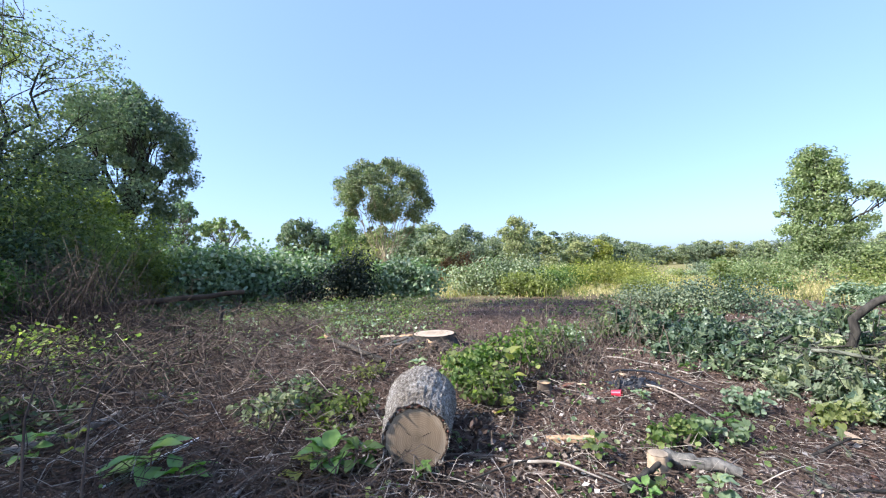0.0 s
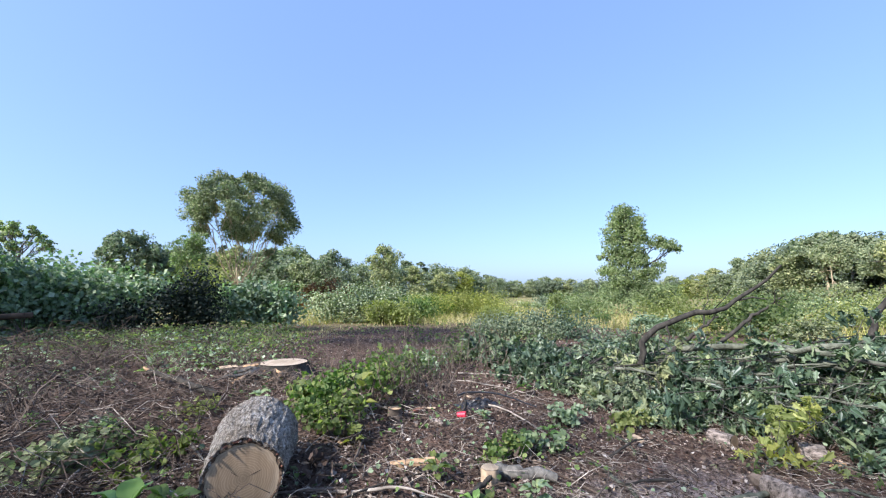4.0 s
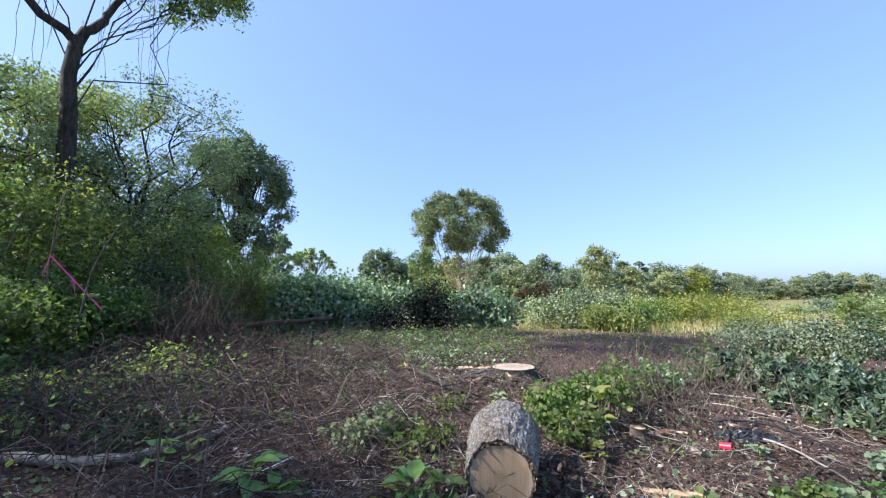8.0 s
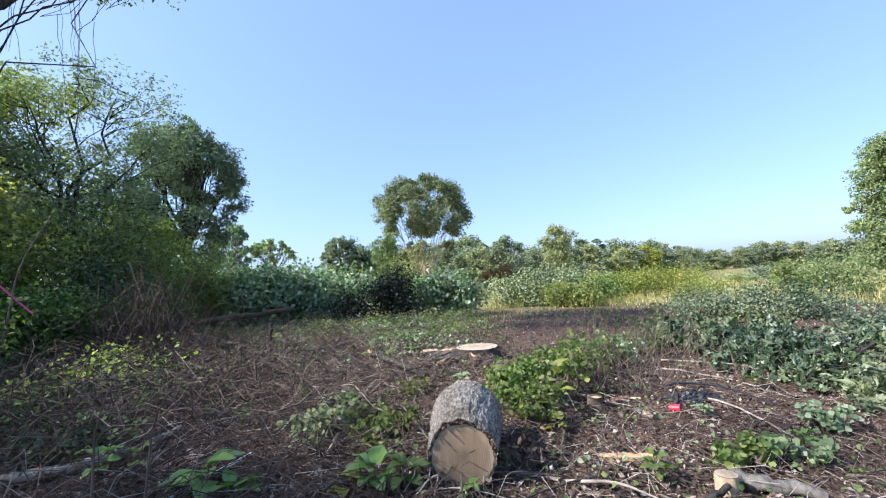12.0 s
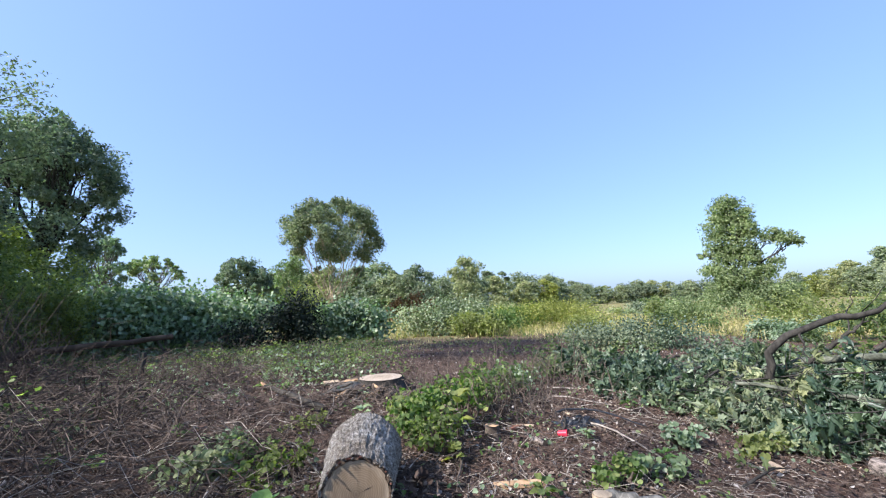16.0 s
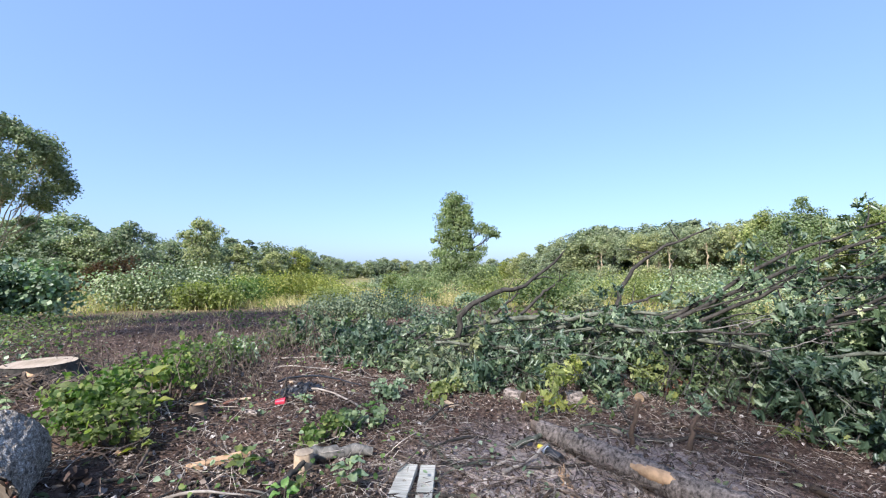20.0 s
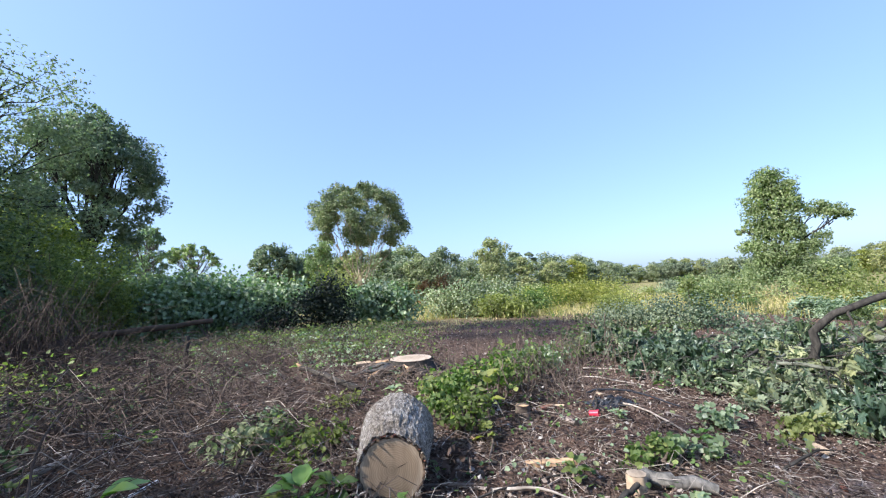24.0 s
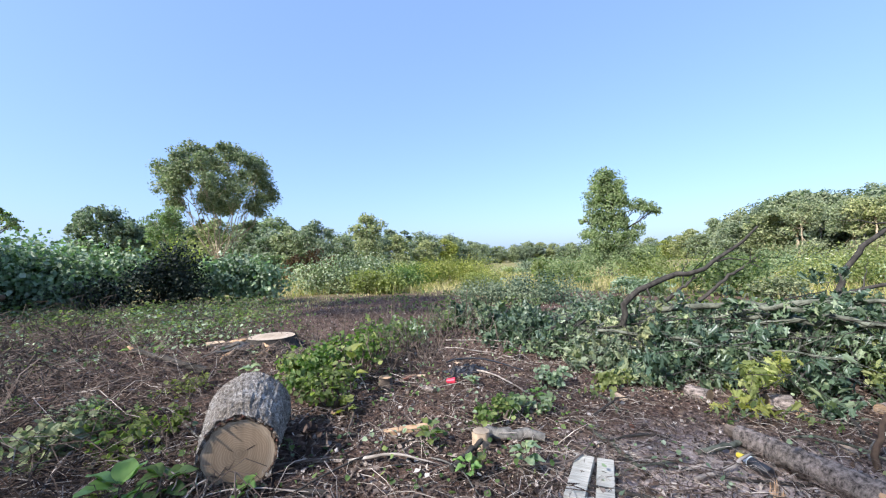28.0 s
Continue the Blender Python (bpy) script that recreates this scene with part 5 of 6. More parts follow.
board(1.39, 2.58, top_z(1.39, 2.58) + 0.03, 53.5, 0.55, 0.13, 0.035, seed=1)
board(1.52, 2.49, top_z(1.52, 2.49) + 0.03, 58, 0.6, 0.115, 0.03, seed=2)
board(1.3, 2.24, top_z(1.3, 2.24) + 0.03, 75, 0.2, 0.1, 0.02, seed=3)
board(0.33, 3.52, top_z(0.33, 3.52) + 0.01, 5, 0.42, 0.07, 0.03, "wood_slab", "split slab of fresh orange wood", SPLINT, "wood slabs", 8, 4)
board(-2.45, 7.25, top_z(-2.45, 7.25) + 0.02, 30, 0.26, 0.16, 0.04, "wood_slab", "pale sawn wood slab lying beside the stump", SLAB, "wood slabs", 6, 5)
board(-2.15, 6.75, top_z(-2.15, 6.75) + 0.02, 70, 0.3, 0.1, 0.03, "wood_slab", "pale sawn wood slab lying beside the stump", SLAB, "wood slabs", 5, 6)
for k in range(16):
    az, d = rngs.uniform(-5, 75), rngs.uniform(2.3, 6.5)
    x, y = polar(az, d)
    board(x, y, top_z(x, y) + 0.005, rngs.uniform(0, 360), rngs.uniform(0.08, 0.24), rngs.uniform(0.03, 0.08), 0.02, "wood_slab", "small split piece of pale wood on the litter", [SLAB, SPLINT, REDWOOD, SLAB][k % 4], "small wood pieces", rngs.uniform(-12, 12), 20 + k)
stick("white_stake", [low(2.0, 9.3, -0.03), low(2.0, 9.3, 0.2)], [0.018, 0.018], WHITE, "short white survey stake in the clearing", sides=4, seed=60, category="stake", rough=0)

# pink tape on a leaning sapling
sapling = stick("leaning_sapling", [low(-8.15, 4.05, -0.05), (-8.08, 4.15, 1.35), (-8.03, 4.25, 2.23), (-7.85, 4.56, 3.0)], [0.02, 0.014, 0.008], TWIG, "thin leaning grey sapling with bare forks", "upright stems", 6, 61)
stick("leaning_sapling", [low(-8.4, 3.7, -0.05), (-8.43, 3.89, 2.46), (-8.43, 3.9, 3.22), (-8.57, 4.07, 3.52)], [0.02, 0.014, 0.008], TWIG, "thin leaning grey sapling with bare forks", "upright stems", 6, 62)
tape = new("marking_tape")
tape.location = (-8.26, 3.78, 2.32)
tagged(tape, "bright pink marking tape stretched from a sapling, with loose tails", "tape")


def strip(a, b, w=0.02, sag=0.0):
    p = bent(a, b, 8, sag)
    g = Geo()
    off = np.array([0, 0, w])
    q = np.concatenate([p - off / 2, p + off / 2, p - off / 2 + [0.003, 0.003, 0], p + off / 2 + [0.003, 0.003, 0]])
    i = np.arange(7)
    g.add(q, np.concatenate([np.stack([i + o, i + 1 + o, i + 9 + o, i + 8 + o], 1) for o in (0, 16)]))
    return g


part("band", strip((0, 0, 0), (0.31, 0.61, -0.87), 0.03), PINK, tape)
part("tail", strip((0, 0, 0), (-0.05, -0.06, -0.3), 0.05), PINK, tape)
part("tail", strip((0.13, 0.27, -0.4), (0.13, 0.3, -0.58), 0.06), PINK, tape)
part("knot", tube(Geo(), [(0.12, 0.25, -0.38), (0.14, 0.29, -0.44)], [0.03, 0.025], 6), PINK, tape)


# ---- leafy plants near the camera ----
def blade_leaf(length, width, curl, rng):
    """One large leaf along +x: a curved sheet with a midrib."""
    nx, ny = 9, 5
    g = Geo()
    u, w = np.meshgrid(np.linspace(0, 1, nx), np.linspace(-1, 1, ny), indexing="ij")
    half = width * np.sin(np.pi * (u * 0.94 + 0.03) ** 0.8) ** 0.8
    z = 0.3 * half * np.abs(w) - curl * length * u**2 + 0.008 * np.sin(9 * u + 3 * w)
    i, j = np.meshgrid(np.arange(nx - 1), np.arange(ny - 1), indexing="ij")
    return g.add(np.stack([u * length, w * half, z], -1).reshape(-1, 3), np.stack([i * ny + j, (i + 1) * ny + j, (i + 1) * ny + j + 1, i * ny + j + 1], -1).reshape(-1, 4))


def sprout(x, y, h, n, length, width, material, seed, label, lean=40):
    rng = np.random.default_rng(seed)
    root = new("seedling")
    root.location = (x, y, top_z(x, y) - 0.01)
    tagged(root, label, "plant", "seedlings")
    part("stem", tube(Geo(), bent((0, 0, 0), (rng.normal(0, 0.04), rng.normal(0, 0.04), h), 6, 0, 0.05, rng), [0.007, 0.003], 5), TWIG, root)
    for k in range(n):
        z = h * rng.uniform(0.35, 1.0)
        leaf = part("leaf", blade_leaf(length * rng.uniform(0.7, 1.15), width * rng.uniform(0.8, 1.15), rng.uniform(0.1, 0.5), rng), material, root, smooth=True)
        leaf.matrix_local = pose(0, 0, z, 0, -rng.uniform(5, lean), k * 137.5 + rng.uniform(-25, 25)) @ pose(0.02, 0, 0, rng.uniform(-20, 20), 0, 0)
    return root


LEAF_BIG = leaf_mat("leaf_big", [(0.0, (0.109, 0.201, 0.069)), (0.7, (0.197, 0.323, 0.105)), (1.0, (0.423, 0.492, 0.148))], (0.25, 0.42, 0.05), 0.3, 0.4, 0.5)
sprout(-2.62, 2.46, 0.22, 6, 0.24, 0.075, LEAF_BIG, 1, "seedling with large smooth green leaves")
sprout(-2.35, 2.42, 0.15, 4, 0.2, 0.06, LEAF_BIG, 2, "seedling with large smooth green leaves")
sprout(-1.42, 2.72, 0.22, 9, 0.17, 0.06, LEAF_BIG, 3, "seedling with large bright green leaves")
sprout(-1.2, 2.78, 0.2, 8, 0.15, 0.055, LEAF_BRIGHT, 4, "seedling with large bright green leaves")
sprout(-1.6, 2.66, 0.16, 6, 0.13, 0.045, LEAF_YELLOW, 5, "seedling with yellow-green leaves")
sprout(-0.2, 4.0, 0.16, 7, 0.1, 0.045, LEAF_YELLOW, 6, "low seedling with yellowing leaves beside the log")
sprout(-0.17, 4.45, 0.52, 9, 0.15, 0.05, LEAF_YELLOW, 7, "tall yellow-green seedling beside the log", 60)
sprout(-0.75, 2.72, 0.12, 4, 0.09, 0.04, LEAF_BIG, 8, "small seedling in front of the sawn log")
sprout(-3.5, 2.35, 0.35, 6, 0.12, 0.05, LEAF_BIG, 9, "seedling with green and yellow leaves by the grey branch")
sprout(-3.3, 2.5, 0.3, 5, 0.1, 0.045, LEAF_YELLOW, 10, "seedling with green and yellow leaves by the grey branch")
for k in range(28):
    az, d = rngs.uniform(-50, 24), rngs.uniform(2.6, 8.5)
    x, y = polar(az, d)
    sprout(x, y, rngs.uniform(0.08, 0.26), int(rngs.integers(5, 11)), rngs.uniform(0.07, 0.13), rngs.uniform(0.025, 0.045), [LEAF_BIG, LEAF_MID, LEAF_BRIGHT, LEAF_KUDZU][k % 4], 500 + k, ["smooth green", "dull green", "fresh green", "grey-green"][k % 4] + " seedling coming up through the litter")

for k, (x, y, w, h, n, lm, lb) in enumerate([(-1.75, 3.55, 0.35, 0.24, 420, LEAF_MID, "low green weeds beside the sawn log"), (-2.3, 3.45, 0.4, 0.26, 420, LEAF_FARDARK, "low grey-green weeds beside the sawn log"), (-0.35, 4.1, 0.3, 0.42, 420, LEAF_MID, "fresh green leafy shrub beside the sawn log"), (-0.5, 4.6, 0.42, 0.55, 800, LEAF_BRIGHT, "fresh green leafy shrub beside the sawn log"), (-0.15, 5.1, 0.5, 0.6, 800, LEAF_BRIGHT, "fresh green leafy shrub beside the sawn log"), (0.2, 5.8, 0.55, 0.62, 850, LEAF_MID, "dull green leafy shrub in the clearing"),
        (0.65, 6.5, 0.5, 0.5, 600, LEAF_KUDZU, "dull green leafy shrub in the clearing"), (-0.75, 5.1, 0.3, 0.35, 700, LEAF_YELLOW, "yellow-green weed beside the stump"), (1.1, 7.4, 0.5, 0.4, 500, LEAF_MID, "fresh green leafy shrub in the clearing"),
        (1.45, 3.75, 0.28, 0.2, 400, LEAF_KUDZU, "low grey-green weed in the litter"), (2.1, 4.4, 0.25, 0.2, 320, LEAF_KUDZU, "low grey-green weed in the litter"), (1.1, 3.55, 0.22, 0.22, 260, LEAF_BRIGHT, "low fresh green weed in the litter"), (-2.1, 3.9, 0.3, 0.2, 260, LEAF_MID, "low green weeds near the log in the litter"),
        (-2.6, 4.3, 0.3, 0.18, 200, LEAF_KUDZU, "low grey-green weed in the litter"), (-1.9, 4.9, 0.4, 0.16, 220, LEAF_YELLOW, "low yellow-green weeds in the litter"), (2.7, 4.2, 0.25, 0.2, 320, LEAF_YELLOW, "low yellow-green weeds at the brush pile")]):
    shrub("leafy_weed", (x, y), [(-0.3 * w, 0, h * 0.5, 0.8 * w, 0.8 * w, h * 0.5), (0.35 * w, 0.1, h * 0.6, 0.7 * w, 0.7 * w, h * 0.45)], int(n * 0.75), 0.048, lm, 600 + k, lb, "weeds of the clearing", per=7, stems=9, shape=HEART, tight=0.16, shell=0.3)

# ---- felled crowns heaped on the east side ----
def felled(name, pts, r, label, seed, twigs=7, leaf_n=500, leaf_m=LEAF_BLUE, bark=BARK_LIMB, size=0.11, from_u=0.25, reach=0.7, drop=0.25):
    """A felled branch: limb, side twigs and drooping lobed leaves along them."""
    rng = np.random.default_rng(seed)
    pts = np.asarray(pts, float)
    base = pts[0].copy()
    root = new(name)
    root.location = base
    tagged(root, label, "branch", "brush pile")
    pts = pts - base
    t = np.linspace(0, 1, len(pts))
    n = 14
    fine = np.stack([np.interp(np.linspace(0, 1, n), t, pts[:, c]) for c in range(3)], 1)
    for _ in range(2):
        fine[1:-1] = (fine[:-2] + 2 * fine[1:-1] + fine[2:]) / 4
    fine[1:-1] += rng.normal(0, 0.3 * r, (n - 2, 3))
    r = r * 0.8
    part("limb", tube(Geo(), fine, [r, r * 0.85, r * 0.35], 8, rng, 0.05), bark, root, smooth=True)
    for k in range(twigs):
        u = from_u + (1 - from_u) * rng.random()
        a = fine[min(n - 1, int(u * (n - 1)))]
        d = unit(rng.normal(0, 1, 3) * [1, 1, 0.6] + 0.8 * unit(fine[-1] - fine[0]) + [0, 0, -drop])
        b = a + d * reach * rng.uniform(0.5, 1.2)
        b[2] = max(b[2], float(ground_z(base[0] + b[0], base[1] + b[1])) - base[2] + 0.05)
        line = bent(a, b, 7, 0.04, 0.07, rng)
        twig = part("twig", tube(Geo(), line, [max(0.007, r * 0.35), 0.003], 5, cap=False), bark, root, smooth=True)
        m = leaf_n // twigs
        if m:
            bunches = line[rng.integers(2, 7, max(2, m // 13))] + rng.normal(0, 0.07, (max(2, m // 13), 3))
            c = bunches[rng.integers(0, len(bunches), m)] + rng.normal(0, 0.055, (m, 3)) + [0, 0, -0.05]
            keep = c[:, 2] + base[2] > ground_z(base[0] + c[:, 0], base[1] + c[:, 1]) + 0.015
            if keep.any():
                part("foliage", leaves(Geo(), c[keep], size, rng, 0.2, MAPLE, 0.52, 1.3), leaf_m, twig)
    return root


DARK_SNAG = "bare dark crooked limb rising from the brush pile"
felled("felled_limb", [(3.68, 5.46, 0.5), (3.72, 5.46, 0.84), (3.9, 5.44, 1.03), (4.4, 5.31, 1.2), (4.74, 5.21, 1.24), (5.18, 5.08, 1.52), (5.55, 4.97, 1.89)], 0.06, DARK_SNAG, 701, 2, 0, bark=BARK_DARK)
felled("felled_limb", [(4.5, 5.9, 0.6), (4.78, 5.64, 0.96), (5.04, 5.55, 1.15)], 0.038, DARK_SNAG, 702, 2, 0, bark=BARK_DARK)
felled("felled_limb", [(5.0, 5.6, 0.7), (5.43, 5.46, 1.1), (5.65, 5.38, 1.26), (5.9, 5.26, 1.47)], 0.035, DARK_SNAG, 703, 4, 60, LEAF_MID, BARK_DARK, 0.07, 0.6, 0.25)
felled("felled_limb", [(6.1, 4.5, 0.7), (6.39, 4.48, 1.29), (6.67, 4.44, 1.59), (7.13, 4.28, 1.93), (7.86, 3.76, 2.29)], 0.05, DARK_SNAG, 704, 3, 0, bark=BARK_DARK)
felled("felled_limb", [(6.0, 4.5, 0.85), (6.62, 4.15, 1.08), (6.98, 3.93, 1.26)], 0.035, DARK_SNAG, 705, 2, 0, bark=BARK_DARK)
GREY_LIMB = "long green-grey felled limb lying across the brush pile"
felled("felled_limb", [(4.5, 6.0, 0.6), (5.03, 5.29, 0.77), (5.51, 4.64, 0.8), (6.01, 3.98, 0.86), (6.61, 3.36, 0.93)], 0.06, GREY_LIMB, 706, 6, 260)
felled("felled_limb", [(4.6, 5.3, 0.45), (4.9, 5.0, 0.55), (5.24, 4.65, 0.71), (5.78, 3.97, 0.81)], 0.058, GREY_LIMB, 707, 5, 200)
felled("felled_limb", [(5.1, 4.6, 0.8), (5.27, 4.3, 0.8), (5.4, 3.64, 0.69), (5.68, 3.18, 0.65)], 0.045, GREY_LIMB, 708, 5, 260)
felled("felled_limb", [(3.33, 5.56, 0.43), (3.94, 4.78, 0.44), (4.27, 4.21, 0.42), (4.78, 3.3, 0.43)], 0.028, GREY_LIMB, 709, 8, 420)
felled("felled_limb", [(6.3, 3.7, 0.8), (6.65, 3.24, 1.09), (7.1, 2.74, 1.63), (7.53, 2.11, 1.97), (8.13, 1.25, 2.29)], 0.04, DARK_SNAG, 710, 8, 260, bark=BARK_DARK)
felled("felled_limb", [(6.2, 3.5, 0.8), (6.51, 3.07, 1.09), (7.06, 2.26, 1.61), (7.49, 1.44, 2.03), (8.01, 0.59, 2.21)], 0.038, DARK_SNAG, 711, 8, 260, bark=BARK_DARK)
felled("felled_limb", [(6.3, 3.2, 0.8), (6.49, 2.89, 1.0), (6.64, 2.26, 1.36), (6.92, 1.68, 1.47), (7.21, 0.57, 1.44)], 0.036, DARK_SNAG, 712, 9, 380, bark=BARK_DARK)
felled("felled_limb", [(6.2, 2.2, 0.7), (6.47, 1.81, 0.95), (6.68, 1.39, 1.26), (6.96, 0.96, 1.56)], 0.028, DARK_SNAG, 713, 6, 260, bark=BARK_DARK)
felled("felled_limb", [(5.3, 4.4, 0.64), (5.53, 3.91, 0.66), (5.72, 3.26, 0.68), (5.88, 2.76, 0.69)], 0.055, GREY_LIMB, 714, 6, 300)
felled("felled_limb", [(5.7, 3.2, 0.65), (5.91, 2.7, 0.63), (6.09, 2.0, 0.45), (6.27, 1.41, 0.41), (6.19, 0.73, 0.43)], 0.04, GREY_LIMB, 715, 8, 380)
felled("felled_limb", [(5.9, 2.6, 0.6), (5.89, 2.25, 0.55), (5.88, 1.69, 0.33), (5.77, 1.34, 0.0)], 0.036, GREY_LIMB, 716, 7, 120)
felled("felled_limb", [(6.4, 2.2, 0.8), (6.63, 1.61, 0.93), (6.85, 1.05, 1.11), (6.91, 0.3, 1.12)], 0.034, GREY_LIMB, 717, 9, 420)
felled("felled_limb", [(5.9, 2.4, 0.4), (6.1, 1.97, 0.49), (6.3, 1.26, 0.72), (6.39, 0.5, 0.77)], 0.03, GREY_LIMB, 718, 9, 420)
HEAP = [(1.9, 8.7, 0.35), (2.5, 7.6, 0.45), (2.9, 6.6, 0.55), (3.4, 5.9, 0.7), (3.9, 5.3, 0.72), (4.3, 6.4, 0.7), (4.5, 4.8, 0.7), (5.3, 5.4, 1.0), (5.4, 4.4, 0.8), (6.0, 3.6, 0.85), (6.6, 4.6, 1.1), (6.4, 2.7, 1.0), (7.3, 3.4, 1.5), (6.8, 1.6, 1.3),
        (7.8, 2.2, 2.0), (6.9, 0.5, 1.4), (8.0, 0.9, 2.2), (8.8, 1.8, 2.4), (3.3, 8.0, 0.5), (6.9, -0.6, 1.5), (3.0, 9.4, 0.45), (8.6, 0.2, 2.4), (4.6, 4.2, 0.5), (3.5, 5.0, 0.45), (6.2, 1.0, 0.8), (6.3, 0.1, 0.9), (6.0, 2.0, 0.9), (6.5, 1.3, 1.2), (6.6, 0.6, 1.35), (5.9, 1.5, 0.6), (7.1, 1.2, 1.7), (6.7, 2.3, 1.3), (6.4, -0.3, 1.1)]
for k, (hx, hy, hh) in enumerate(HEAP):
    rng = np.random.default_rng(730 + k)
    g0 = float(ground_z(hx, hy))
    hh *= 0.8 if hx < 6.3 else 0.9
    for q in range(2):
        a = np.array([hx + rng.uniform(0.1, 0.7), hy + rng.uniform(-0.2, 0.5), g0 + hh * rng.uniform(0.55, 0.95)])
        b = np.array([hx - rng.uniform(0.1, 0.7), hy - rng.uniform(0.0, 0.7), g0 + hh * rng.uniform(0.15, 0.6)])
        felled("felled_branch", [a, (a + b) / 2 + [0, 0, 0.1 * hh], b], rng.uniform(0.014, 0.028), ["leafy felled branch with silvery green lobed leaves", "leafy felled branch with dark green lobed leaves"][q], 760 + 2 * k + q, 10, 480, LEAF_PINE if k % 3 == 0 and hx > 5.8 else LEAF_BLUE if (k + q) % 4 else LEAF_FARDARK, BARK_LIMB if q else BARK_DARK, 0.115 if hx < 5.8 else 0.11, 0.0, 0.66, 0.4)
rngp = np.random.default_rng(88)
for k in range(30):
    u = rngp.random()
    x, y = 3.0 + 4.2 * u + rngp.normal(0, 0.3), 7.0 - 5.6 * u + rngp.normal(0, 0.5)
    h0 = (0.35 + 0.75 * u) * rngp.uniform(0.6, 1.15)
    t = rngp.uniform(-0.9, 0.5)
    ln = rngp.uniform(0.8, 2.0)
    felled("felled_limb", [(x, y, h0), (x + 0.4 * ln * math.cos(t), y + 0.4 * ln * math.sin(t), h0 + rngp.uniform(0.0, 0.12)), (x + ln * math.cos(t), y + ln * math.sin(t), h0 + rngp.uniform(-0.1, 0.3))],
           rngp.uniform(0.009, 0.022), "bare grey felled limb in the brush pile", 850 + k, 4, 0, bark=[BARK_LIMB, BARK_DARK, BARK_GREY][k % 3], reach=0.45)
for k, (x, y) in enumerate([(5.75, 3.9), (4.0, 3.75), (7.2, 1.8)]):
    felled("felled_branch", [(x, y, top_z(x, y) + 0.5), (x - 0.2, y - 0.2, top_z(x, y) + 0.35), (x - 0.35, y - 0.4, top_z(x, y) + 0.12)], 0.014, "felled twig with yellowing lobed leaves", 830 + k, 6, 260, LEAF_YELLOW, BARK_LIMB, 0.1, 0, 0.4)

# thin bare limbs fanning out of the heap, and leafy bits dropped before it
rngk = np.random.default_rng(97)
for k in range(9):
    x, y = 6.0 + 0.5 * rngk.random(), 3.4 - 2.6 * k / 8
    t = -0.75 + 0.25 * rngk.normal()
    ln, up = rngk.uniform(1.6, 2.6), rngk.uniform(0.5, 1.3)
    h0 = 0.7 + 0.3 * rngk.random()
    felled("felled_limb", [(x, y, h0), (x + 0.35 * ln * math.cos(t), y + 0.35 * ln * math.sin(t), h0 + 0.25 * up), (x + 0.7 * ln * math.cos(t), y + 0.7 * ln * math.sin(t), h0 + 0.65 * up), (x + ln * math.cos(t + 0.15), y + ln * math.sin(t + 0.15), h0 + up)],
           rngk.uniform(0.013, 0.024), "thin bare dark limb fanning out of the brush pile", 880 + k, 7, 70, LEAF_BLUE, BARK_DARK, 0.08, 0.35, 0.7, -0.1)
for k, (x, y) in enumerate([(4.55, 2.7), (5.1, 2.05), (5.55, 1.3), (4.15, 3.1), (5.3, 2.75), (3.7, 3.35), (5.9, 0.7), (2.35, 3.6)]):
    z, t = top_z(x, y), rngk.uniform(0, 6.28)
    felled("leafy_twig", [(x, y, z + 0.05), (x + 0.2 * math.cos(t), y + 0.2 * math.sin(t), z + 0.08), (x + 0.45 * math.cos(t), y + 0.45 * math.sin(t), z + 0.05)], 0.008, "small broken leafy twig lying on the litter", 895 + k, 4, 46, [LEAF_BLUE, LEAF_MID][k % 2], BARK_LIMB, 0.085, 0.1, 0.22, 0.3)
for k in range(16):
    x, y = polar(rngk.uniform(34, 78), rngk.uniform(2.6, 5.4))
    ln, t, r = rngk.uniform(0.5, 1.5), rngk.uniform(0, 6.28), rngk.uniform(0.009, 0.022)
    dx, dy = ln * math.cos(t), ln * math.sin(t)
    if math.hypot(x + dx, y + dy) < 1.9:
        continue
    stick("fallen_stick", [low(x, y, r), low(x + 0.4 * dx, y + 0.4 * dy + rngk.normal(0, 0.05), r + rngk.uniform(0, 0.07)), low(x + 0.75 * dx, y + 0.75 * dy, r + rngk.uniform(0, 0.09)), low(x + dx, y + dy, r)],
          [r, r * 0.85, r * 0.4], [BARK_DARK, BARK_LIMB, TWIG_D][k % 3], ["dark", "grey-green", "brown"][k % 3] + " broken branch lying before the brush pile", "fallen sticks", 6, 960 + k)

# ---- twigs, tangles and litter too many to count ----
def scatter_stuff(name, label, geo, material):
    return tagged(part(name, geo, material), label, "litter", kind="stuff")


def arcs(n, az0, az1, d0, d1, ln0, ln1, hmax, r, seed, power=1.2):
    rng = np.random.default_rng(seed)
    g = Geo()
    for k in range(n):
        x, y = polar(rng.uniform(az0, az1) + rng.normal(0, 4), d0 + (d1 - d0) * rng.random() ** power)
        ln, t = rng.uniform(ln0, ln1), rng.uniform(0, 6.28)
        x2, y2 = x + ln * math.cos(t), y + ln * math.sin(t)
        if math.hypot(x2, y2) < 1.5 or math.hypot(x, y) < 1.5:
            continue
        za, zb = float(ground_z(x, y)), float(ground_z(x2, y2))
        p = bent((x, y, za + rng.uniform(0, 0.3) * hmax), (x2, y2, zb + rng.uniform(0, 0.8) * hmax), 4 if ln < 0.5 else 7, rng.uniform(0, 0.6) * hmax / ln, 0.1, rng)
        rr = r * rng.uniform(0.5, 1.5)
        tube(g, p, [rr, rr * 0.5], 3, cap=False)
    return g


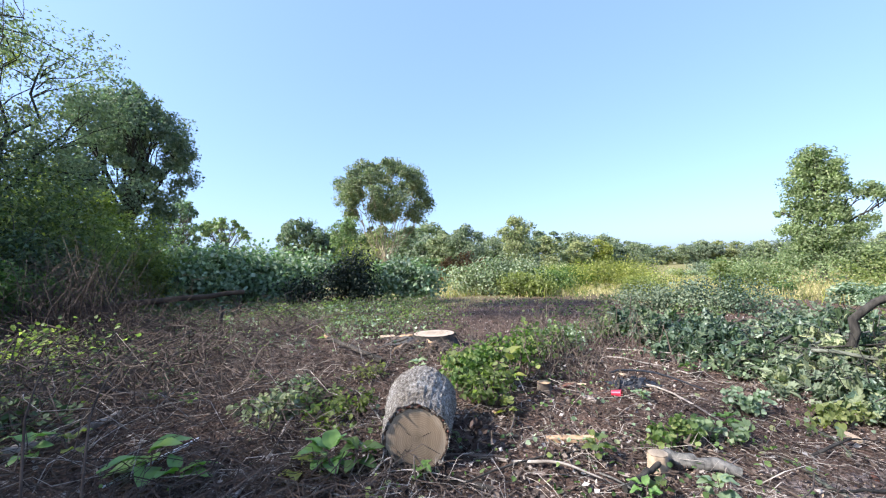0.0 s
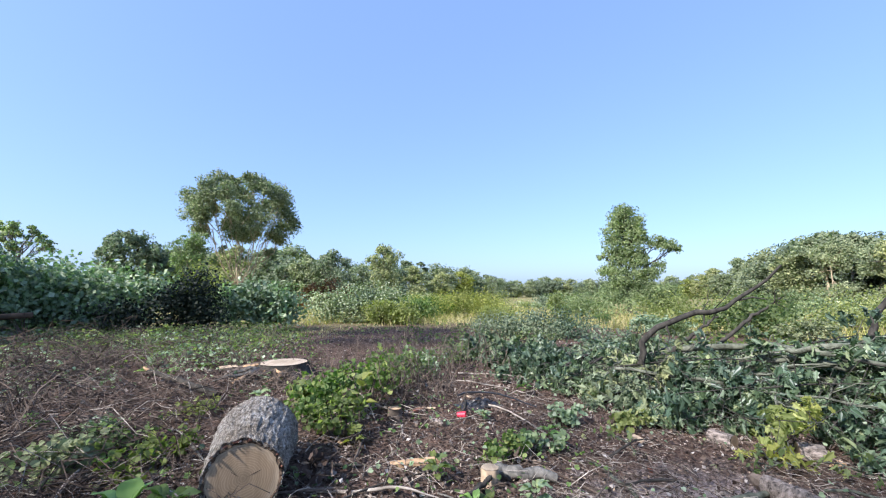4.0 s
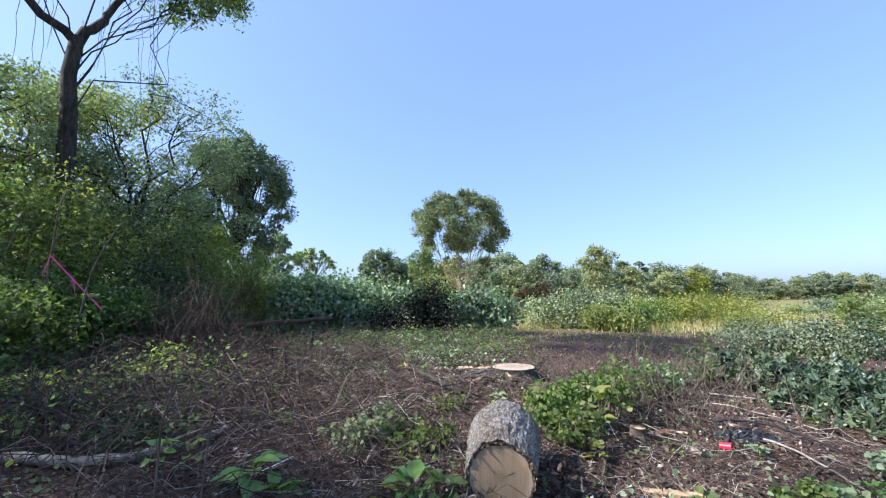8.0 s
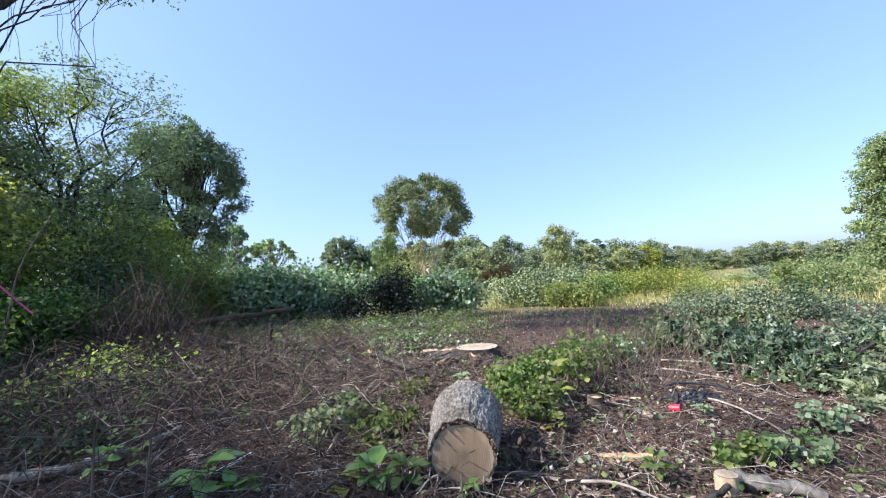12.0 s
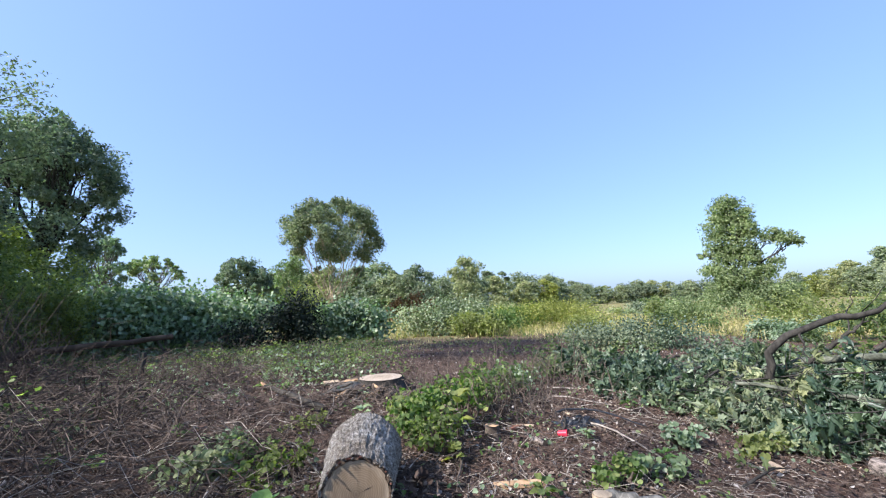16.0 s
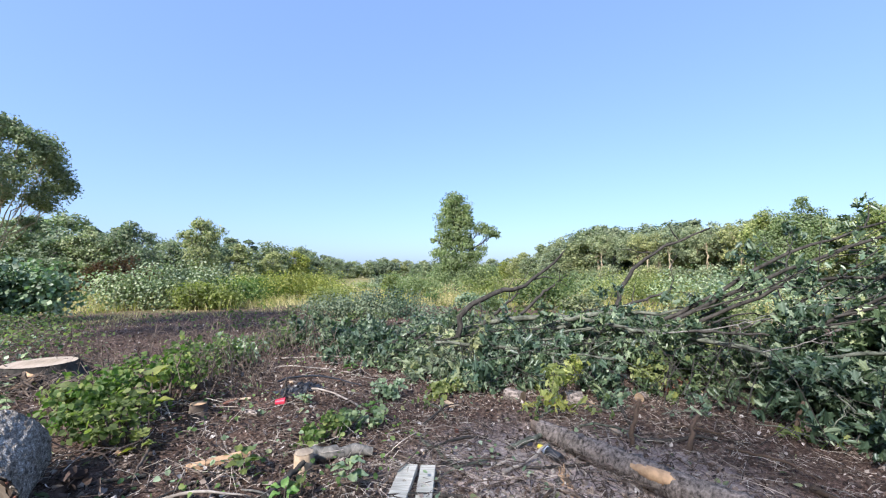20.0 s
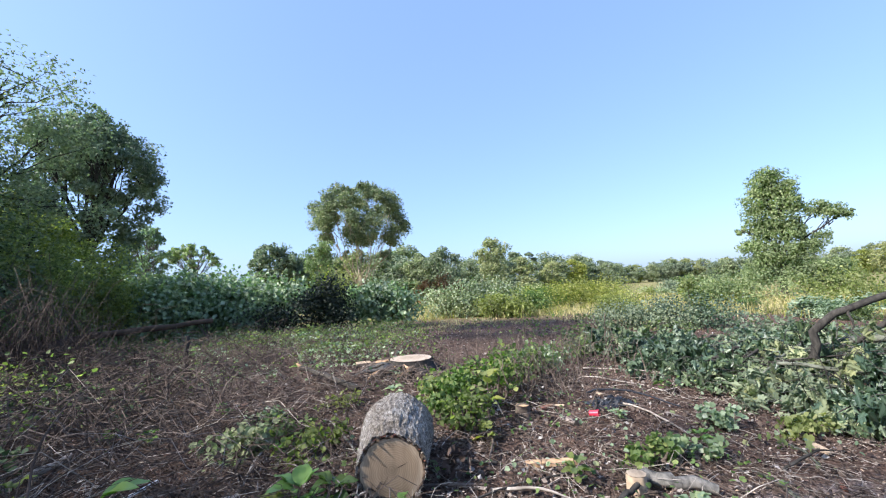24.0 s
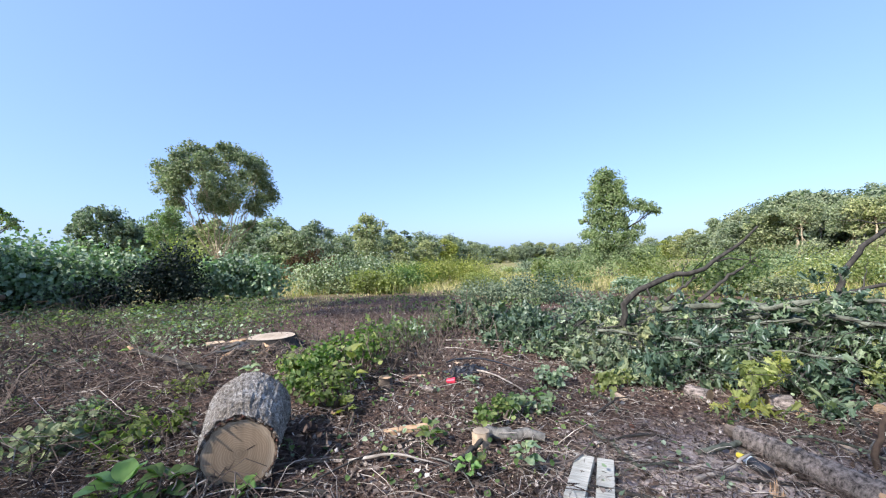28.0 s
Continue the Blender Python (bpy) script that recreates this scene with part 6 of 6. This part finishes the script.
scatter_stuff("brush_tangle", "tangle of thin grey-brown dead stems and vines", arcs(620, -66, -34, 4.4, 9.5, 0.4, 1.4, 0.5, 0.005, 1, 0.8), TWIG)
scatter_stuff("brush_tangle", "tangle of dark dead stems and vines", arcs(1300, -74, -36, 4.6, 10.5, 0.5, 1.5, 0.7, 0.005, 2, 0.8), TWIG_DARK)
scatter_stuff("brush_tangle", "arching grey-brown vines heaped over the litter", arcs(240, -60, -26, 4.2, 9.0, 0.5, 1.5, 0.6, 0.0032, 15, 0.9), TWIG)
scatter_stuff("brush_tangle", "pale dry vine stems arching over the litter", arcs(90, -62, -22, 3.2, 8.0, 0.5, 1.6, 0.5, 0.0026, 16, 0.9), TWIG_PALE)
rngt = np.random.default_rng(92)
g = Geo()
for k in range(520):
    x, y = polar(rngt.uniform(-57, -47.5), rngt.uniform(8.6, 11.0))
    hh = rngt.uniform(0.5, 2.1) * (1.0 - 0.1 * abs(math.degrees(math.atan2(x, y)) + 52.5))
    z = float(ground_z(x, y))
    tube(g, bent((x, y, z - 0.03), (x + rngt.normal(0, 0.4), y + rngt.normal(0, 0.4), z + hh), 6, 0.05, 0.2, rngt), [0.007, 0.003], 3, cap=False)
scatter_stuff("bare_thicket", "thicket of fine bare brown stems at the wood's edge", g, TWIG_DARK)
scatter_stuff("vine_litter", "thin pale vines and twigs lying over the litter", arcs(600, -65, 20, 1.9, 6.5, 0.2, 0.7, 0.12, 0.0028, 3), TWIG_PALE)
scatter_stuff("brush_tangle", "tangle of grey-brown vines and twigs on the litter", arcs(800, -66, -18, 2.2, 6.5, 0.4, 1.2, 0.24, 0.004, 10), TWIG_DARK)
scatter_stuff("twig_litter", "brown twigs strewn over the clearing", arcs(4600, -70, 88, 1.7, 11, 0.08, 0.5, 0.05, 0.003, 4, 1.4), TWIG)
scatter_stuff("twig_litter", "dark twigs strewn over the clearing", arcs(3600, -70, 88, 1.7, 11, 0.1, 0.6, 0.07, 0.004, 5, 1.4), TWIG_DARK)
scatter_stuff("twig_litter", "pale broken twigs strewn before the brush pile", arcs(1500, 20, 86, 1.9, 6.2, 0.06, 0.4, 0.06, 0.0024, 17, 1.2), TWIG_PALE)
scatter_stuff("brush_twigs", "thin twigs sticking through the brush pile", arcs(200, 26, 84, 5.2, 9.5, 0.5, 1.7, 0.9, 0.005, 6), BARK_DARK)
scatter_stuff("brush_tangle", "thin dead stems among the weeds before the hedge", arcs(900, -42, -16, 7.5, 13.5, 0.3, 0.9, 0.45, 0.005, 9), TWIG)
scatter_stuff("root_litter", "splintered twigs heaped round the stump", arcs(260, -19, -9, 5.9, 7.4, 0.15, 0.5, 0.2, 0.006, 8), TWIG)
scatter_stuff("brush_twigs", "thin weed stems standing in the clearing", arcs(420, -4, 12, 5.0, 8.5, 0.2, 0.5, 0.6, 0.004, 7), TWIG)


def flat_bits(n, az0, az1, d0, d1, size, seed, up=2.2, lift=0.012, power=1.5, shape=BLADE, aspect=0.5):
    rng = np.random.default_rng(seed)
    az, d = np.radians(rng.uniform(az0, az1, n)), d0 + (d1 - d0) * rng.random(n) ** power
    xy = np.c_[d * np.sin(az), d * np.cos(az)]
    c = np.c_[xy, tops(xy) + lift + np.abs(rng.normal(0, 0.012, n))]
    return leaves(Geo(), c, size, rng, up, shape, aspect)


scatter_stuff("wood_chips", "shredded red-brown wood chips covering the clearing", flat_bits(64000, -72, 92, 1.2, 16, 0.03, 11, 1.0, 0.01, 1.5, BLADE, 0.3), CHIPS)
scatter_stuff("leaf_litter", "dry curled brown leaves covering the clearing", flat_bits(30000, -72, 92, 1.2, 15, 0.05, 12, 0.3, 0.015, aspect=0.5), DRYLEAF)
scatter_stuff("pale_chips", "fresh pale saw chips around the stubs and logs", flat_bits(2200, 14, 70, 1.8, 6.5, 0.024, 13, 1.2, 0.012, 1.3, BLADE, 0.35), SLAB)
scatter_stuff("fallen_green_leaves", "fallen grey-green leaves on the litter", flat_bits(420, -40, 88, 2.0, 9, 0.05, 14, 1.0, 0.02, 1.2, HEART, 0.6), LEAF_FARDARK)


def cover(n, az0, az1, d0, d1, h, size, seed, material, label, patchy=0.0, shape=HEART):
    rng = np.random.default_rng(seed)
    az, d = np.radians(rng.uniform(az0, az1, n) + rng.normal(0, 3.5, n)), d0 + (d1 - d0) * rng.random(n) + rng.normal(0, 0.07 * d0, n)
    x, y = d * np.sin(az), d * np.cos(az)
    den = np.array([noise.noise(Vector((a * 0.8, b * 0.8, seed))) for a, b in zip(x, y)])
    k = den > patchy
    x, y, den = x[k], y[k], den[k]
    c = np.c_[x, y, ground_z(x, y) + 0.03 + h * rng.random(len(x)) * (0.5 + den)]
    return tagged(part("ground_cover", leaves(Geo(), c, size, rng, 0.7, shape, 0.8), material), label, "ground cover", kind="stuff")


cover(13000, -46, -13, 8.6, 15.5, 0.5, 0.05, 21, LEAF_MID, "low green weeds in front of the hedge", -0.25)
cover(6500, -44, -16, 7.4, 14.0, 0.4, 0.05, 22, LEAF_KUDZU, "low grey-green weeds in front of the hedge", -0.1)
cover(9000, -78, -54, 6.6, 11.5, 0.75, 0.05, 23, LEAF_MID, "dark leafy ground vines at the wood's edge", -0.15)
cover(3600, -78, -50, 5.4, 10.5, 0.7, 0.05, 24, LEAF_MID, "leafy ground vines at the wood's edge", 0.0)
cover(9000, -78, -46, 4.2, 9.0, 0.5, 0.05, 35, LEAF_PINE, "dark leafy ground vines over the litter at the wood's edge", 0.0, BLADE)
cover(1700, -45, 30, 2.6, 8.5, 0.14, 0.036, 25, LEAF_BRIGHT, "scattered small green weeds in the litter", 0.12)
cover(1500, -20, 60, 3.0, 9.5, 0.12, 0.036, 26, LEAF_KUDZU, "scattered small grey-green weeds in the litter", 0.1)


def grass(n, az0, az1, d0, d1, h, w, seed, material, label, patchy=-0.3, freq=0.35):
    """Upright blades in drifts."""
    rng = np.random.default_rng(seed)
    az, d = np.radians(rng.uniform(az0, az1, n) + rng.normal(0, 2.5, n)), d0 + (d1 - d0) * rng.random(n) ** 1.2 + rng.normal(0, 0.8, n)
    x, y = d * np.sin(az), d * np.cos(az)
    den = np.array([noise.noise(Vector((a * freq, b * freq, seed))) for a, b in zip(x, y)])
    k = den > patchy
    x, y, den = x[k], y[k], den[k]
    m = len(x)
    hh = h * rng.uniform(0.5, 1.3, m) * (0.75 + 0.9 * den.clip(-0.5, 1))
    t = rng.uniform(0, 6.28, m)
    side = np.c_[np.cos(t), np.sin(t), np.zeros(m)] * w
    lean = np.c_[rng.normal(0, 0.3, (m, 2)) * hh[:, None], hh]
    foot = np.c_[x, y, ground_z(x, y) - 0.03]
    v = np.stack([foot - side, foot + side, foot + lean * 0.6 + side * 1.3, foot + lean], 1)
    g = Geo().add(v.reshape(-1, 3), np.arange(4 * m).reshape(-1, 4))
    return tagged(part("tall_grass", g, material), label, "grass", kind="stuff")


grass(30000, -12, 85, 18.5, 46, 0.34, 0.012, 27, GRASS, "tawny grass of the field")
grass(7000, -12, 75, 18, 40, 0.5, 0.014, 28, LEAF_YELLOW, "dull green weeds of the field", -0.05)
grass(5000, -14, 26, 13, 18, 0.11, 0.006, 31, GRASS, "dry grass at the edge of the clearing", 0.0)
cover(2000, 6, 80, 22, 42, 0.6, 0.1, 33, LEAF_FRESH, "tall green weeds of the field", 0.12, BLADE)
cover(2600, 5, 70, 21, 36, 0.5, 0.09, 34, GRASS, "tawny leafy weeds of the field", 0.1, BLADE)
cover(3600, 2, 30, 9.5, 19, 0.3, 0.075, 29, LEAF_MID, "low green weeds at the edge of the clearing", 0.05, BLADE)
